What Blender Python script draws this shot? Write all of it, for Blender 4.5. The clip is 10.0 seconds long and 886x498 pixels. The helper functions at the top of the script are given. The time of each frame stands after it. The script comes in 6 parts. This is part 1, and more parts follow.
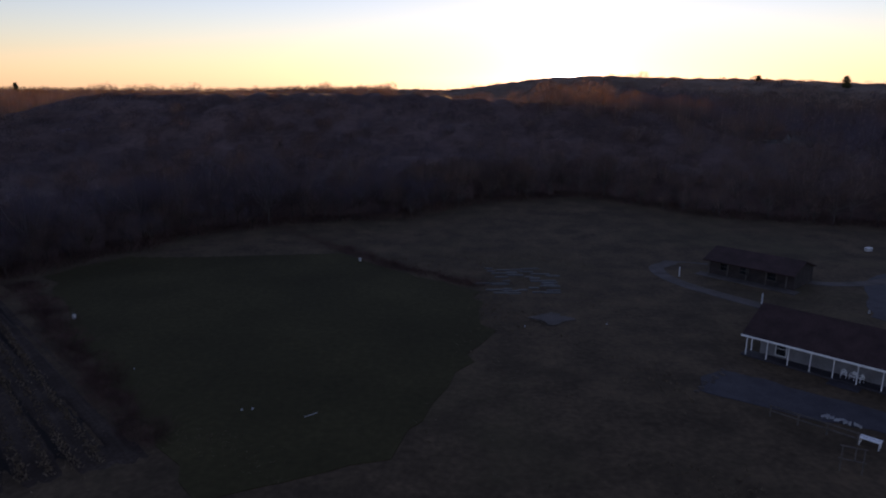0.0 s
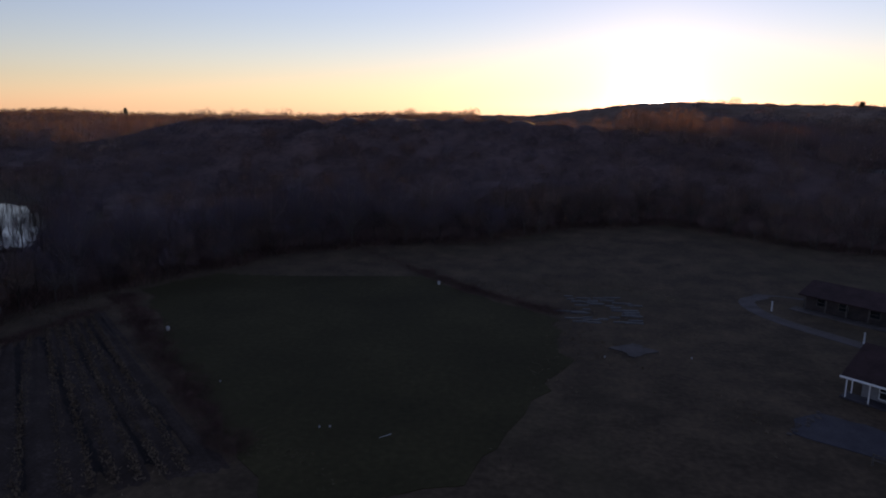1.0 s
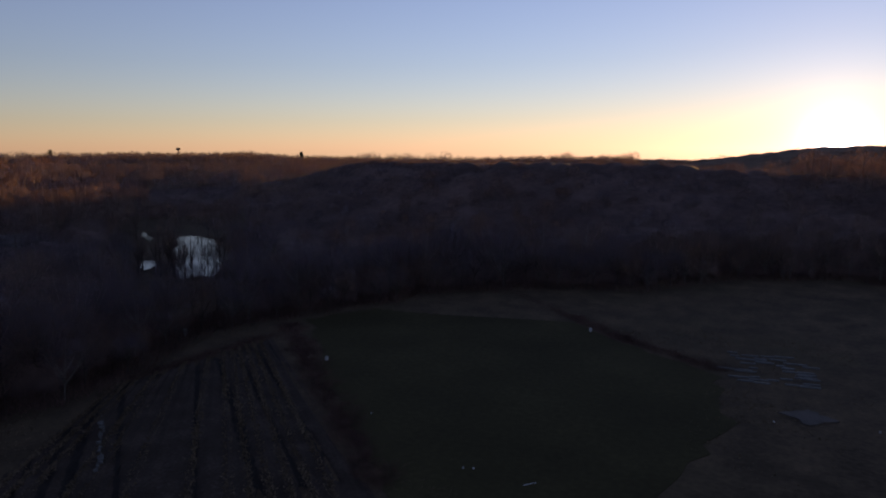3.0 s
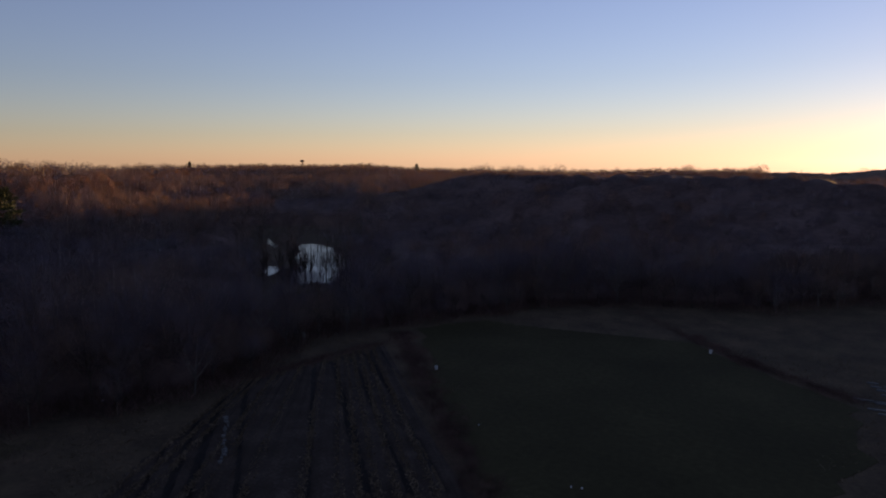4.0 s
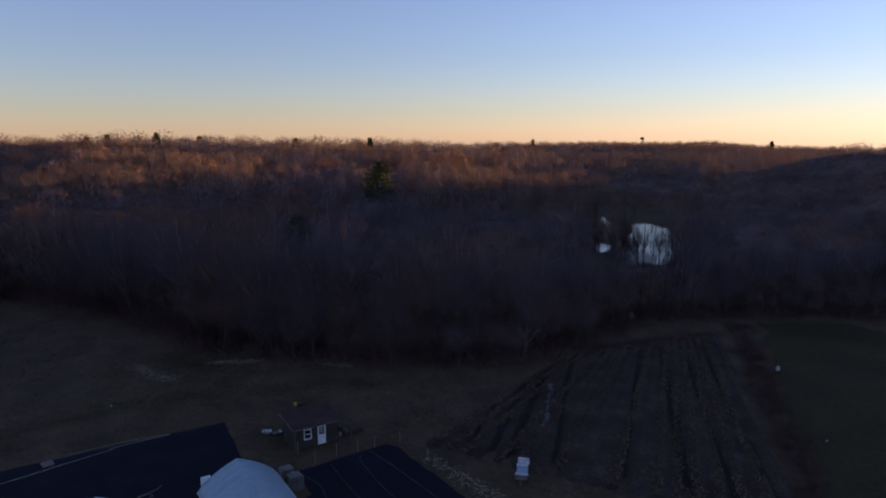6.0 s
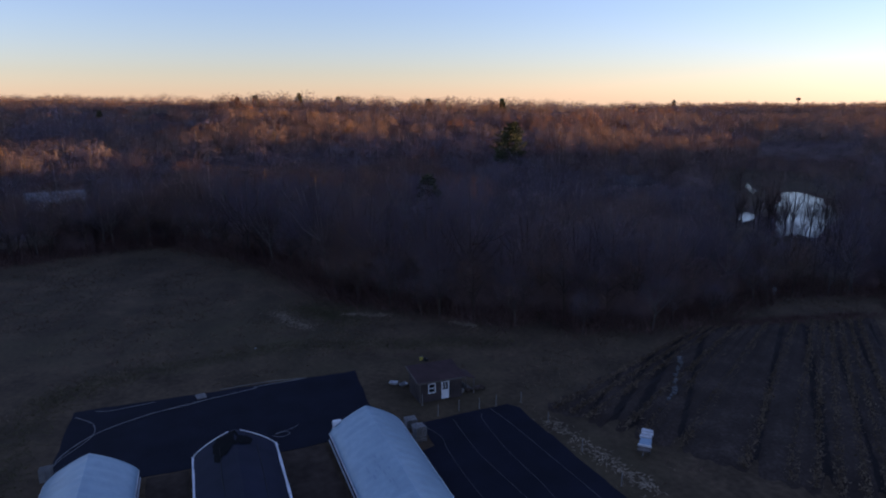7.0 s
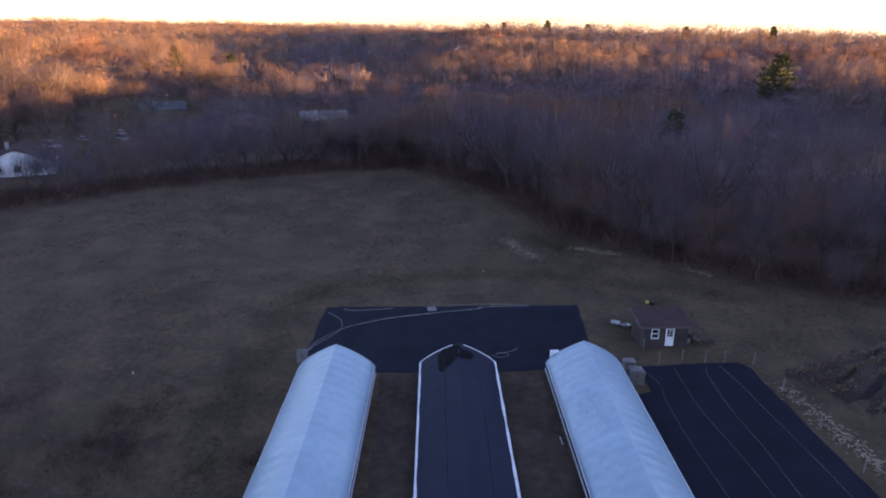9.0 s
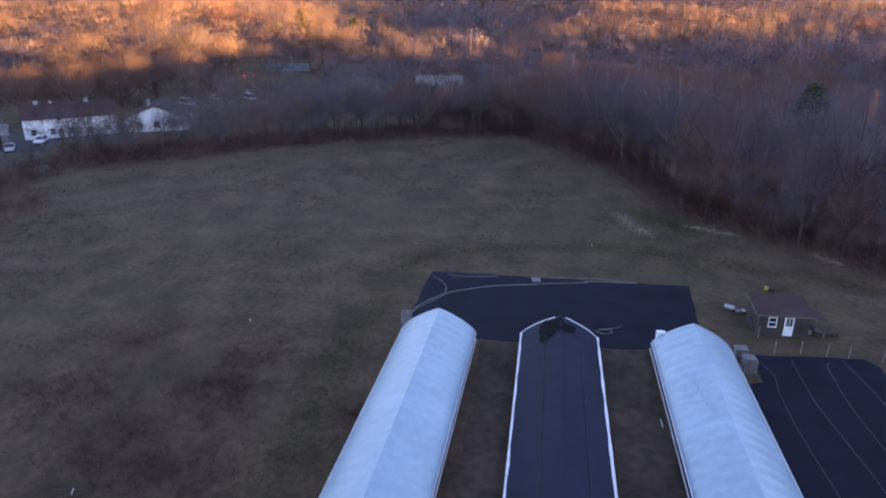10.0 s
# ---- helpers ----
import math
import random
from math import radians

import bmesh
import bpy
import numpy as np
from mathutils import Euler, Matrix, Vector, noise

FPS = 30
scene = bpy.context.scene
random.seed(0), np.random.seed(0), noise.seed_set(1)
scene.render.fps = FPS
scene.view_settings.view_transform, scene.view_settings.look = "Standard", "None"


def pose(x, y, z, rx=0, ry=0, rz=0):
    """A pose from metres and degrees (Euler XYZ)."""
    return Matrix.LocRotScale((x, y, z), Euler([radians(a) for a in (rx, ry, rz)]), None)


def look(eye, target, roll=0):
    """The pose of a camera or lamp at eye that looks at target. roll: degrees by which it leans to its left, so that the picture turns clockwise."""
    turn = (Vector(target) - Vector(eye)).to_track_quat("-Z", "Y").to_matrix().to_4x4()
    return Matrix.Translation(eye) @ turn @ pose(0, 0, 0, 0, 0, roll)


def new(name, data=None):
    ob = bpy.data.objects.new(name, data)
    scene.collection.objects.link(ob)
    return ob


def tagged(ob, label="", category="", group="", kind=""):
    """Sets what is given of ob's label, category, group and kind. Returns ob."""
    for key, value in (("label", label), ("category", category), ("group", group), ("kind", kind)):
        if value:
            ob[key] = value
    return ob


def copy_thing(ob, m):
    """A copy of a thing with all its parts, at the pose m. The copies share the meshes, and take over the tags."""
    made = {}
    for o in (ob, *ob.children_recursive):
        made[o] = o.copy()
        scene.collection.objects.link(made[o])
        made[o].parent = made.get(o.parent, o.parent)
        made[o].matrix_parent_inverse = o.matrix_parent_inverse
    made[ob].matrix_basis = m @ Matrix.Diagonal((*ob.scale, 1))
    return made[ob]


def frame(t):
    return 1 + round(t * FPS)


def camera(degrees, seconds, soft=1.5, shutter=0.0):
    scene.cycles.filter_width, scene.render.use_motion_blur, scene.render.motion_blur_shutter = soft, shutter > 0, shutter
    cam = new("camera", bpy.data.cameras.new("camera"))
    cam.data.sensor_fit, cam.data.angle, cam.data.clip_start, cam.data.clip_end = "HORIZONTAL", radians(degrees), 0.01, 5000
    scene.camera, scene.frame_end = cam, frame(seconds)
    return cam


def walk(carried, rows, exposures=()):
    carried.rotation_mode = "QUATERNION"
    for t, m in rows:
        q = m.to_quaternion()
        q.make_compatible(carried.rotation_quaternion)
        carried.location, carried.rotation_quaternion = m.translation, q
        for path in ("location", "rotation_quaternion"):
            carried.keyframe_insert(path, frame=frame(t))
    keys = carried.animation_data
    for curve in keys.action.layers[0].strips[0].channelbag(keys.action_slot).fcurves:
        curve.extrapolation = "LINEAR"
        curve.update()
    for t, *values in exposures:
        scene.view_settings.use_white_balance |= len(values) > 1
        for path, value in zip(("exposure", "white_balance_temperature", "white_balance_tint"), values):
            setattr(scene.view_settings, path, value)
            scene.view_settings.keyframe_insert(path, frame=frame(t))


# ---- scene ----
cam = camera(66.15, 10.0, soft=2.0)
EYE = (0.0, 0.0, 31.0)
# seconds, yaw to the left of +y, pitch, roll
PATH = [
    (0.0, -0.05, -14.08, 0.0), (0.5, 3.64, -13.05, 0.02), (1.0, 6.80, -12.00, 0.05), (1.5, 9.75, -10.96, 0.02), (2.0, 13.02, -9.91, 0.03),
    (2.5, 16.66, -8.93, 0.02), (4.0, 29.19, -7.40, 0.05), (4.5, 37.74, -7.47, -0.06), (5.0, 44.67, -7.48, -0.07), (5.5, 51.08, -8.03, -0.08),
    (7.0, 67.86, -12.44, -0.10), (7.5, 73.44, -13.85, -0.06), (8.0, 78.60, -15.28, -0.03), (8.5, 83.40, -16.70, 0.04), (9.0, 87.79, -18.14, 0.11),
    (9.5, 92.39, -19.48, 0.18), (10.0, 97.29, -20.85, 0.28),
]
# seconds, stops, kelvin, tint
EXPOSURE = [(0.0, 1.2, 6350, 43), (1.0, 1.05, 6350, 43), (2.5, 0.78, 6200, 42), (4.0, 0.8, 6100, 41), (5.5, 1.15, 5850, 39), (7.0, 1.75, 5500, 40),
            (8.0, 2.25, 5500, 43), (9.0, 3.1, 6100, 41), (10.0, 3.6, 6350, 41)]
walk(cam, [(t, pose(*EYE, 90 + pitch, 0, yaw) @ pose(0, 0, 0, 0, 0, roll)) for t, yaw, pitch, roll in PATH], EXPOSURE)

# ---- world and sun ----
SUN_AZIMUTH = 10.1   # degrees to the right of +y
SUN_HEIGHT = 1.7
world = bpy.data.worlds.new("evening_sky")
world.use_nodes = True
scene.world = world
wn, wl = world.node_tree.nodes, world.node_tree.links
sky = wn.new("ShaderNodeTexSky")
sky.sky_type = 'NISHITA'
sky.sun_disc = False
sky.sun_elevation = radians(3.9)
sky.sun_rotation = radians(SUN_AZIMUTH)
sky.air_density, sky.dust_density, sky.ozone_density = 1.0, 0.05, 2.6
# the bright haze round the low sun
SUN_SEEN = 0.4
seen_way = (math.sin(radians(SUN_AZIMUTH)) * math.cos(radians(SUN_SEEN)), math.cos(radians(SUN_AZIMUTH)) * math.cos(radians(SUN_SEEN)), math.sin(radians(SUN_SEEN)))
spot = wn.new("ShaderNodeTexCoord")
near_sun = wn.new("ShaderNodeVectorMath")
near_sun.operation = 'DOT_PRODUCT'
near_sun.inputs[1].default_value = seen_way
wl.new(spot.outputs["Generated"], near_sun.inputs[0])
soft_sky = wn.new("ShaderNodeHueSaturation")
soft_sky.inputs["Saturation"].default_value = 0.81
wl.new(sky.outputs["Color"], soft_sky.inputs["Color"])
last = soft_sky.outputs["Color"]
for power, colour, gain in ((5200.0, (1.0, 0.92, 0.72), 60.0), (1100.0, (1.0, 0.86, 0.55), 4.0), (260.0, (1.0, 0.8, 0.5), 0.9)):
    lobe, add = wn.new("ShaderNodeMath"), wn.new("ShaderNodeMixRGB")
    lobe.operation = 'POWER'
    lobe.use_clamp = True
    lobe.inputs[1].default_value = power
    wl.new(near_sun.outputs["Value"], lobe.inputs[0])
    add.blend_type = 'ADD'
    add.inputs["Color2"].default_value = tuple(c * gain for c in colour) + (1,)
    wl.new(lobe.outputs[0], add.inputs["Fac"])
    wl.new(last, add.inputs["Color1"])
    last = add.outputs["Color"]
wl.new(last, wn["Background"].inputs["Color"])
wn["Background"].inputs["Strength"].default_value = 0.108
sun_data = bpy.data.lights.new("sun", 'SUN')
sun_data.energy, sun_data.angle, sun_data.color = 5.0, radians(0.53), (1.0, 0.61, 0.15)
sun_way = Vector((math.sin(radians(SUN_AZIMUTH)) * math.cos(radians(SUN_HEIGHT)),
                  math.cos(radians(SUN_AZIMUTH)) * math.cos(radians(SUN_HEIGHT)), math.sin(radians(SUN_HEIGHT))))
sun = new("sun", sun_data)
sun.matrix_world = look(sun_way * 2000, (0, 0, 0))

# ---- materials ----
def material(name, dark, light, scale=1.0, fine=12.0, rough=0.85, bump=0.3, metal=0.0, island=0.0, third=None, spec=0.3, depth=0.02, patch=None, patch_scale=0.02, patch_two=None, through_light=0.0, gaps=0.0):
    """Two scales of mottling between two or three colours, with fine relief; scales are per metre."""
    m = bpy.data.materials.new(name)
    m.use_nodes = True
    n, l = m.node_tree.nodes, m.node_tree.links
    b = n["Principled BSDF"]
    co = n.new("ShaderNodeTexCoord")
    big, small = n.new("ShaderNodeTexNoise"), n.new("ShaderNodeTexNoise")
    for tex, s, det in ((big, scale, 4.0), (small, fine, 3.0)):
        tex.inputs["Scale"].default_value, tex.inputs["Detail"].default_value = s, det
        l.new(co.outputs["Object"], tex.inputs["Vector"])
    mix = n.new("ShaderNodeMath")
    mix.operation = 'MULTIPLY_ADD'
    mix.inputs[1].default_value = 0.45
    l.new(small.outputs["Fac"], mix.inputs[0])
    part_big = n.new("ShaderNodeMath")
    part_big.operation = 'MULTIPLY'
    part_big.inputs[1].default_value = 0.6
    l.new(big.outputs["Fac"], part_big.inputs[0])
    l.new(part_big.outputs[0], mix.inputs[2])
    value = mix.outputs[0]
    if island:
        geo, add = n.new("ShaderNodeNewGeometry"), n.new("ShaderNodeMath")
        add.operation = 'MULTIPLY_ADD'
        add.inputs[1].default_value = island
        l.new(geo.outputs["Random Per Island"], add.inputs[0])
        l.new(value, add.inputs[2])
        less = n.new("ShaderNodeMath")
        less.operation = 'SUBTRACT'
        less.inputs[1].default_value = island / 2
        l.new(add.outputs[0], less.inputs[0])
        value = less.outputs[0]
    ramp = n.new("ShaderNodeValToRGB")
    ramp.color_ramp.elements[0].position, ramp.color_ramp.elements[0].color = 0.36, (*dark, 1)
    ramp.color_ramp.elements[1].position, ramp.color_ramp.elements[1].color = 0.70, (*light, 1)
    if third:
        e = ramp.color_ramp.elements.new(0.53)
        e.color = (*third, 1)
    l.new(value, ramp.inputs["Fac"])
    colour = ramp.outputs["Color"]
    for number, tone in enumerate((patch, patch_two)):
        if not tone:
            continue
        wide, edge, blend = n.new("ShaderNodeTexNoise"), n.new("ShaderNodeMapRange"), n.new("ShaderNodeMixRGB")
        wide.inputs["Scale"].default_value = patch_scale * (1, 3.3)[number]
        wide.inputs["Detail"].default_value, wide.inputs["Distortion"].default_value = 9.0, 0.15
        wide.inputs["Roughness"].default_value = 0.72
        l.new(co.outputs["Object"], wide.inputs["Vector"])
        l.new(wide.outputs["Fac"], edge.inputs["Value"])
        edge.inputs["From Min"].default_value, edge.inputs["From Max"].default_value = 0.5, 0.7
        l.new(edge.outputs["Result"], blend.inputs["Fac"])
        l.new(colour, blend.inputs["Color1"])
        blend.inputs["Color2"].default_value = (*tone, 1)
        colour = blend.outputs["Color"]
    l.new(colour, b.inputs["Base Color"])
    b.inputs["Roughness"].default_value = rough
    b.inputs["Metallic"].default_value = metal
    b.inputs["Specular IOR Level"].default_value = spec
    if bump:
        bp = n.new("ShaderNodeBump")
        bp.inputs["Strength"].default_value, bp.inputs["Distance"].default_value = bump, depth
        l.new(mix.outputs[0], bp.inputs["Height"])
        l.new(bp.outputs["Normal"], b.inputs["Normal"])
    if through_light:   # loose twigs let part of the light pass
        thin, both = n.new("ShaderNodeBsdfTranslucent"), n.new("ShaderNodeMixShader")
        l.new(colour, thin.inputs["Color"])
        both.inputs["Fac"].default_value = through_light
        l.new(b.outputs["BSDF"], both.inputs[1])
        l.new(thin.outputs["BSDF"], both.inputs[2])
        l.new(both.outputs["Shader"], n["Material Output"].inputs["Surface"])
        if gaps:   # a spray of fine twigs is half air
            air, loose = n.new("ShaderNodeBsdfTransparent"), n.new("ShaderNodeMixShader")
            loose.inputs["Fac"].default_value = gaps
            l.new(both.outputs["Shader"], loose.inputs[1])
            l.new(air.outputs["BSDF"], loose.inputs[2])
            l.new(loose.outputs["Shader"], n["Material Output"].inputs["Surface"])
    return m


def grey(v, warm=0.0):
    return (v * (1 + warm), v, v * (1 - warm))


M = {}
M["meadow"] = material("dry_meadow", (0.0295, 0.0186, 0.011), (0.103, 0.0673, 0.0395), 0.2, 1.5, 0.95, 0.5, third=(0.0643, 0.0424, 0.0248), spec=0.08, depth=0.15, patch=(0.0537, 0.0428, 0.0209), patch_scale=0.025, patch_two=(0.0288, 0.0198, 0.0112))
meadow = M["meadow"].node_tree.nodes["Principled BSDF"]   # dry stalks catch light at a low angle
meadow.inputs["Sheen Weight"].default_value, meadow.inputs["Sheen Roughness"].default_value = 0.07, 0.6
meadow.inputs["Sheen Tint"].default_value = (0.55, 0.47, 0.38, 1)
M["grass"] = material("green_grass", (0.036, 0.042, 0.018), (0.0825, 0.084, 0.039), 0.3, 2.0, 0.95, 0.0, island=0.3, spec=0.1, through_light=0.3)
M["lane_grass"] = material("mown_grass", (0.07, 0.064, 0.034), (0.14, 0.122, 0.066), 0.3, 2.0, 0.95, 0.0, island=0.3, spec=0.1, through_light=0.3)
M["green"] = material("green_field", (0.03, 0.0245, 0.01), (0.058, 0.048, 0.02), 0.07, 1.3, 0.95, 0.5, third=(0.041, 0.0345, 0.014), spec=0.1, depth=0.12)
M["soil"] = material("ploughed_soil", (0.028, 0.019, 0.0145), (0.078, 0.056, 0.044), 0.25, 3.0, 0.95, 0.7, third=(0.042, 0.03, 0.0235), spec=0.1, depth=0.1)
M["dark_soil"] = material("dark_soil", (0.009, 0.0065, 0.006), (0.024, 0.017, 0.014), 0.4, 3.0, 0.9, 0.7, spec=0.15, depth=0.1)
M["stake"] = material("weathered_stake", (0.13, 0.124, 0.118), (0.25, 0.237, 0.225), 2.0, 20.0, 0.9, 0.3)
M["dead_straw"] = material("bleached_straw", (0.13, 0.098, 0.066), (0.29, 0.225, 0.155), 0.2, 2.0, 0.95, 0.0, island=0.4, spec=0.1)
M["straw"] = material("dry_straw", (0.1, 0.072, 0.047), (0.22, 0.165, 0.115), 0.1, 1.0, 0.95, 0.0, third=(0.15, 0.11, 0.075), island=0.4, spec=0.1, through_light=0.5)
M["trodden"] = material("trodden_soil", (0.035, 0.0243, 0.0179), (0.0745, 0.0524, 0.038), 0.3, 1.2, 0.95, 0.25, third=(0.0532, 0.0372, 0.0274), spec=0.08, depth=0.1)
M["mat"] = material("woven_ground_cloth", (0.0035, 0.0037, 0.0085), (0.009, 0.0094, 0.019), 0.35, 9.0, 0.8, 0.25, spec=0.12)
M["cloth"] = material("shade_cloth", (0.005, 0.0056, 0.0155), (0.012, 0.013, 0.031), 0.5, 14.0, 0.7, 0.2, spec=0.18)
M["cloth_dirt"] = material("torn_cloth", (0.003, 0.003, 0.0035), (0.009, 0.009, 0.01), 2.0, 14.0, 0.95, 0.4, spec=0.1)
M["film"] = material("greenhouse_film", (0.197, 0.284, 0.344), (0.277, 0.377, 0.442), 0.22, 1.6, 0.32, 0.08, third=(0.236, 0.33, 0.391), spec=0.5, patch=(0.206, 0.292, 0.358), patch_scale=0.6)
M["white"] = material("weathered_white_paint", (0.6, 0.6, 0.6), (0.84, 0.84, 0.83), 0.8, 9.0, 0.6, 0.1)
M["dirty_white"] = material("dirty_white_plastic", (0.3, 0.3, 0.3), (0.62, 0.62, 0.62), 2.0, 14.0, 0.55, 0.15)
M["hose"] = material("pale_hose", (0.16, 0.155, 0.15), (0.3, 0.29, 0.28), 2.0, 14.0, 0.6, 0.0)
M["twine"] = material("grey_drip_line", (0.06, 0.06, 0.06), (0.13, 0.125, 0.12), 2.0, 14.0, 0.7, 0.0)
M["boards"] = material("weathered_boards", (0.02, 0.015, 0.0145), (0.062, 0.046, 0.043), 0.7, 9.0, 0.9, 0.4, third=(0.033, 0.027, 0.026), island=0.3)
M["roof_brown"] = material("brown_shingles", (0.026, 0.0135, 0.0125), (0.066, 0.034, 0.032), 0.6, 8.0, 0.9, 0.5, island=0.2)
M["roof_grey"] = material("grey_shingles", (0.045, 0.043, 0.045), (0.11, 0.105, 0.105), 0.6, 8.0, 0.9, 0.5)
M["siding_grey"] = material("grey_siding", (0.14, 0.135, 0.14), (0.26, 0.25, 0.26), 0.6, 7.0, 0.8, 0.2)
M["glass"] = material("window_glass", (0.01, 0.012, 0.015), (0.025, 0.028, 0.032), 0.6, 3.0, 0.06, 0.02, spec=0.6)
M["asphalt"] = material("asphalt", (0.035, 0.035, 0.038), (0.075, 0.073, 0.075), 0.3, 7.0, 0.9, 0.4)
M["gravel"] = material("pale_gravel", (0.05, 0.041, 0.036), (0.115, 0.095, 0.085), 0.4, 7.0, 0.95, 0.5)
M["slab"] = material("blue_grey_paving", (0.027, 0.024, 0.028), (0.058, 0.051, 0.058), 0.5, 6.0, 0.85, 0.3)
M["bark"] = material("bare_branches", (0.0958, 0.0602, 0.0492), (0.293, 0.183, 0.146), 0.1, 0.5, 0.9, 0.0, third=(0.174, 0.108, 0.0874), island=0.05, spec=0.15, through_light=0.2, gaps=0.5)
M["bark_grey"] = material("grey_branches", (0.0734, 0.0544, 0.0636), (0.221, 0.165, 0.191), 0.1, 0.5, 0.9, 0.0, third=(0.13, 0.096, 0.111), island=0.05, spec=0.15, through_light=0.2, gaps=0.5)
M["bark_russet"] = material("russet_branches", (0.102, 0.0502, 0.035), (0.298, 0.156, 0.106), 0.1, 0.5, 0.9, 0.0, third=(0.179, 0.0904, 0.0626), island=0.05, spec=0.15, through_light=0.2, gaps=0.5)
M["trunk_bark"] = material("dark_bark", (0.035, 0.026, 0.022), (0.09, 0.068, 0.058), 0.2, 2.0, 0.9, 0.0, island=0.3, spec=0.15)
M["pale_bark"] = material("pale_bark", (0.07, 0.059, 0.053), (0.155, 0.134, 0.123), 0.2, 2.0, 0.9, 0.0, island=0.3, spec=0.15)
M["brush"] = material("russet_brush", (0.0812, 0.0464, 0.0425), (0.22, 0.132, 0.115), 0.1, 0.8, 0.95, 0.0, third=(0.137, 0.0821, 0.0723), island=0.3, spec=0.1, through_light=0.15)
M["canopy"] = material("far_bare_canopy", (0.0805, 0.0552, 0.0414), (0.2185, 0.1495, 0.1092), 0.02, 0.2, 0.95, 0.35, third=(0.1495, 0.1012, 0.07475), spec=0.05, depth=1.5)
M["thicket"] = material("bare_thicket", (0.0505, 0.0331, 0.0304), (0.147, 0.0968, 0.0877), 0.05, 0.5, 0.95, 0.5, third=(0.0927, 0.0612, 0.0554), spec=0.05, depth=0.8)
M["needles"] = material("pine_needles", (0.016, 0.026, 0.012), (0.055, 0.068, 0.026), 0.3, 2.0, 0.8, 0.0, island=0.4, spec=0.2)
M["rust"] = material("brown_metal", (0.05, 0.035, 0.03), (0.12, 0.08, 0.06), 2.0, 10.0, 0.7, 0.2)
M["wood"] = material("grey_wood", (0.06, 0.05, 0.044), (0.14, 0.118, 0.105), 1.5, 10.0, 0.9, 0.2)
M["tyre"] = material("black_rubber", (0.012, 0.012, 0.012), (0.03, 0.03, 0.03), 2.0, 12.0, 0.8, 0.1)
M["car_white"] = material("white_car_paint", (0.6, 0.6, 0.62), (0.75, 0.75, 0.76), 0.6, 3.0, 0.25, 0.0, spec=0.5)
M["car_dark"] = material("dark_car_paint", (0.02, 0.022, 0.03), (0.045, 0.05, 0.06), 0.6, 3.0, 0.25, 0.0, spec=0.5)
M["car_silver"] = material("silver_car_paint", (0.3, 0.31, 0.32), (0.42, 0.43, 0.44), 0.6, 3.0, 0.3, 0.0, metal=0.4, spec=0.5)
M["smudge"] = material("grey_smudge", (0.19, 0.27, 0.34), (0.25, 0.34, 0.41), 1.0, 6.0, 0.5, 0.0)
M["sacking"] = material("pale_sacking", (0.12, 0.105, 0.095), (0.22, 0.2, 0.18), 3.0, 14.0, 0.9, 0.3)
M["yellow"] = material("yellow_plastic", (0.5, 0.4, 0.05), (0.7, 0.6, 0.12), 3.0, 14.0, 0.5, 0.0)
M["brick"] = material("red_brick", (0.12, 0.05, 0.04), (0.24, 0.11, 0.09), 1.0, 9.0, 0.9, 0.3)
M["steel"] = material("galvanised_steel", (0.28, 0.28, 0.28), (0.42, 0.42, 0.43), 1.5, 10.0, 0.45, 0.05, metal=0.7)

water = bpy.data.materials.new("pond_water")
water.use_nodes = True
wb = water.node_tree.nodes["Principled BSDF"]
wb.inputs["Base Color"].default_value = (0.02, 0.024, 0.028, 1)
wb.inputs["Roughness"].default_value = 0.04
wb.inputs["IOR"].default_value = 1.33
wave = water.node_tree.nodes.new("ShaderNodeTexNoise")
wave.inputs["Scale"].default_value = 0.8
ripple = water.node_tree.nodes.new("ShaderNodeBump")
ripple.inputs["Strength"].default_value, ripple.inputs["Distance"].default_value = 0.05, 0.05
water.node_tree.links.new(wave.outputs["Fac"], ripple.inputs["Height"])
water.node_tree.links.new(ripple.outputs["Normal"], wb.inputs["Normal"])
M["water"] = water


def lamp_material(name, colour, strength):
    m = bpy.data.materials.new(name)
    m.use_nodes = True
    b = m.node_tree.nodes["Principled BSDF"]
    b.inputs["Base Color"].default_value = (*colour, 1)
    b.inputs["Emission Color"].default_value = (*colour, 1)
    b.inputs["Emission Strength"].default_value = strength
    return m


M["red_lamp"] = lamp_material("red_signal", (1.0, 0.06, 0.03), 3.0)

# ---- mesh helpers ----
def finish(name, bm, mat, smooth=False):
    me = bpy.data.meshes.new(name)
    bmesh.ops.recalc_face_normals(bm, faces=bm.faces)
    bm.to_mesh(me)
    bm.free()
    me.materials.append(mat)
    if smooth:
        me.polygons.foreach_set("use_smooth", [True] * len(me.polygons))
    return me


def thing(name, bm, mat, label, category, at=None, group="", kind="", smooth=False):
    ob = new(name, finish(name, bm, mat, smooth))
    if at is not None:
        ob.matrix_world = at
    return tagged(ob, label, category, group, kind)


def base(name, label, category, at, group="", kind=""):
    ob = new(name)
    ob.matrix_world = at
    return tagged(ob, label, category, group, kind)


def part(name, bm, mat, parent, label="", smooth=False):
    ob = new(name, finish(name, bm, mat, smooth))
    ob.parent = parent
    return tagged(ob, label) if label else ob


def box(bm, x0, x1, y0, y1, z0, z1, bevel=0.0):
    made = bmesh.ops.create_cube(bm, size=1.0)["verts"]
    for v in made:
        v.co = ((x0 + x1) / 2 + v.co.x * (x1 - x0), (y0 + y1) / 2 + v.co.y * (y1 - y0), (z0 + z1) / 2 + v.co.z * (z1 - z0))
    if bevel:
        edges = list({e for v in made for e in v.link_edges})
        bmesh.ops.bevel(bm, geom=edges, offset=bevel, segments=1, affect='EDGES')
    return bm


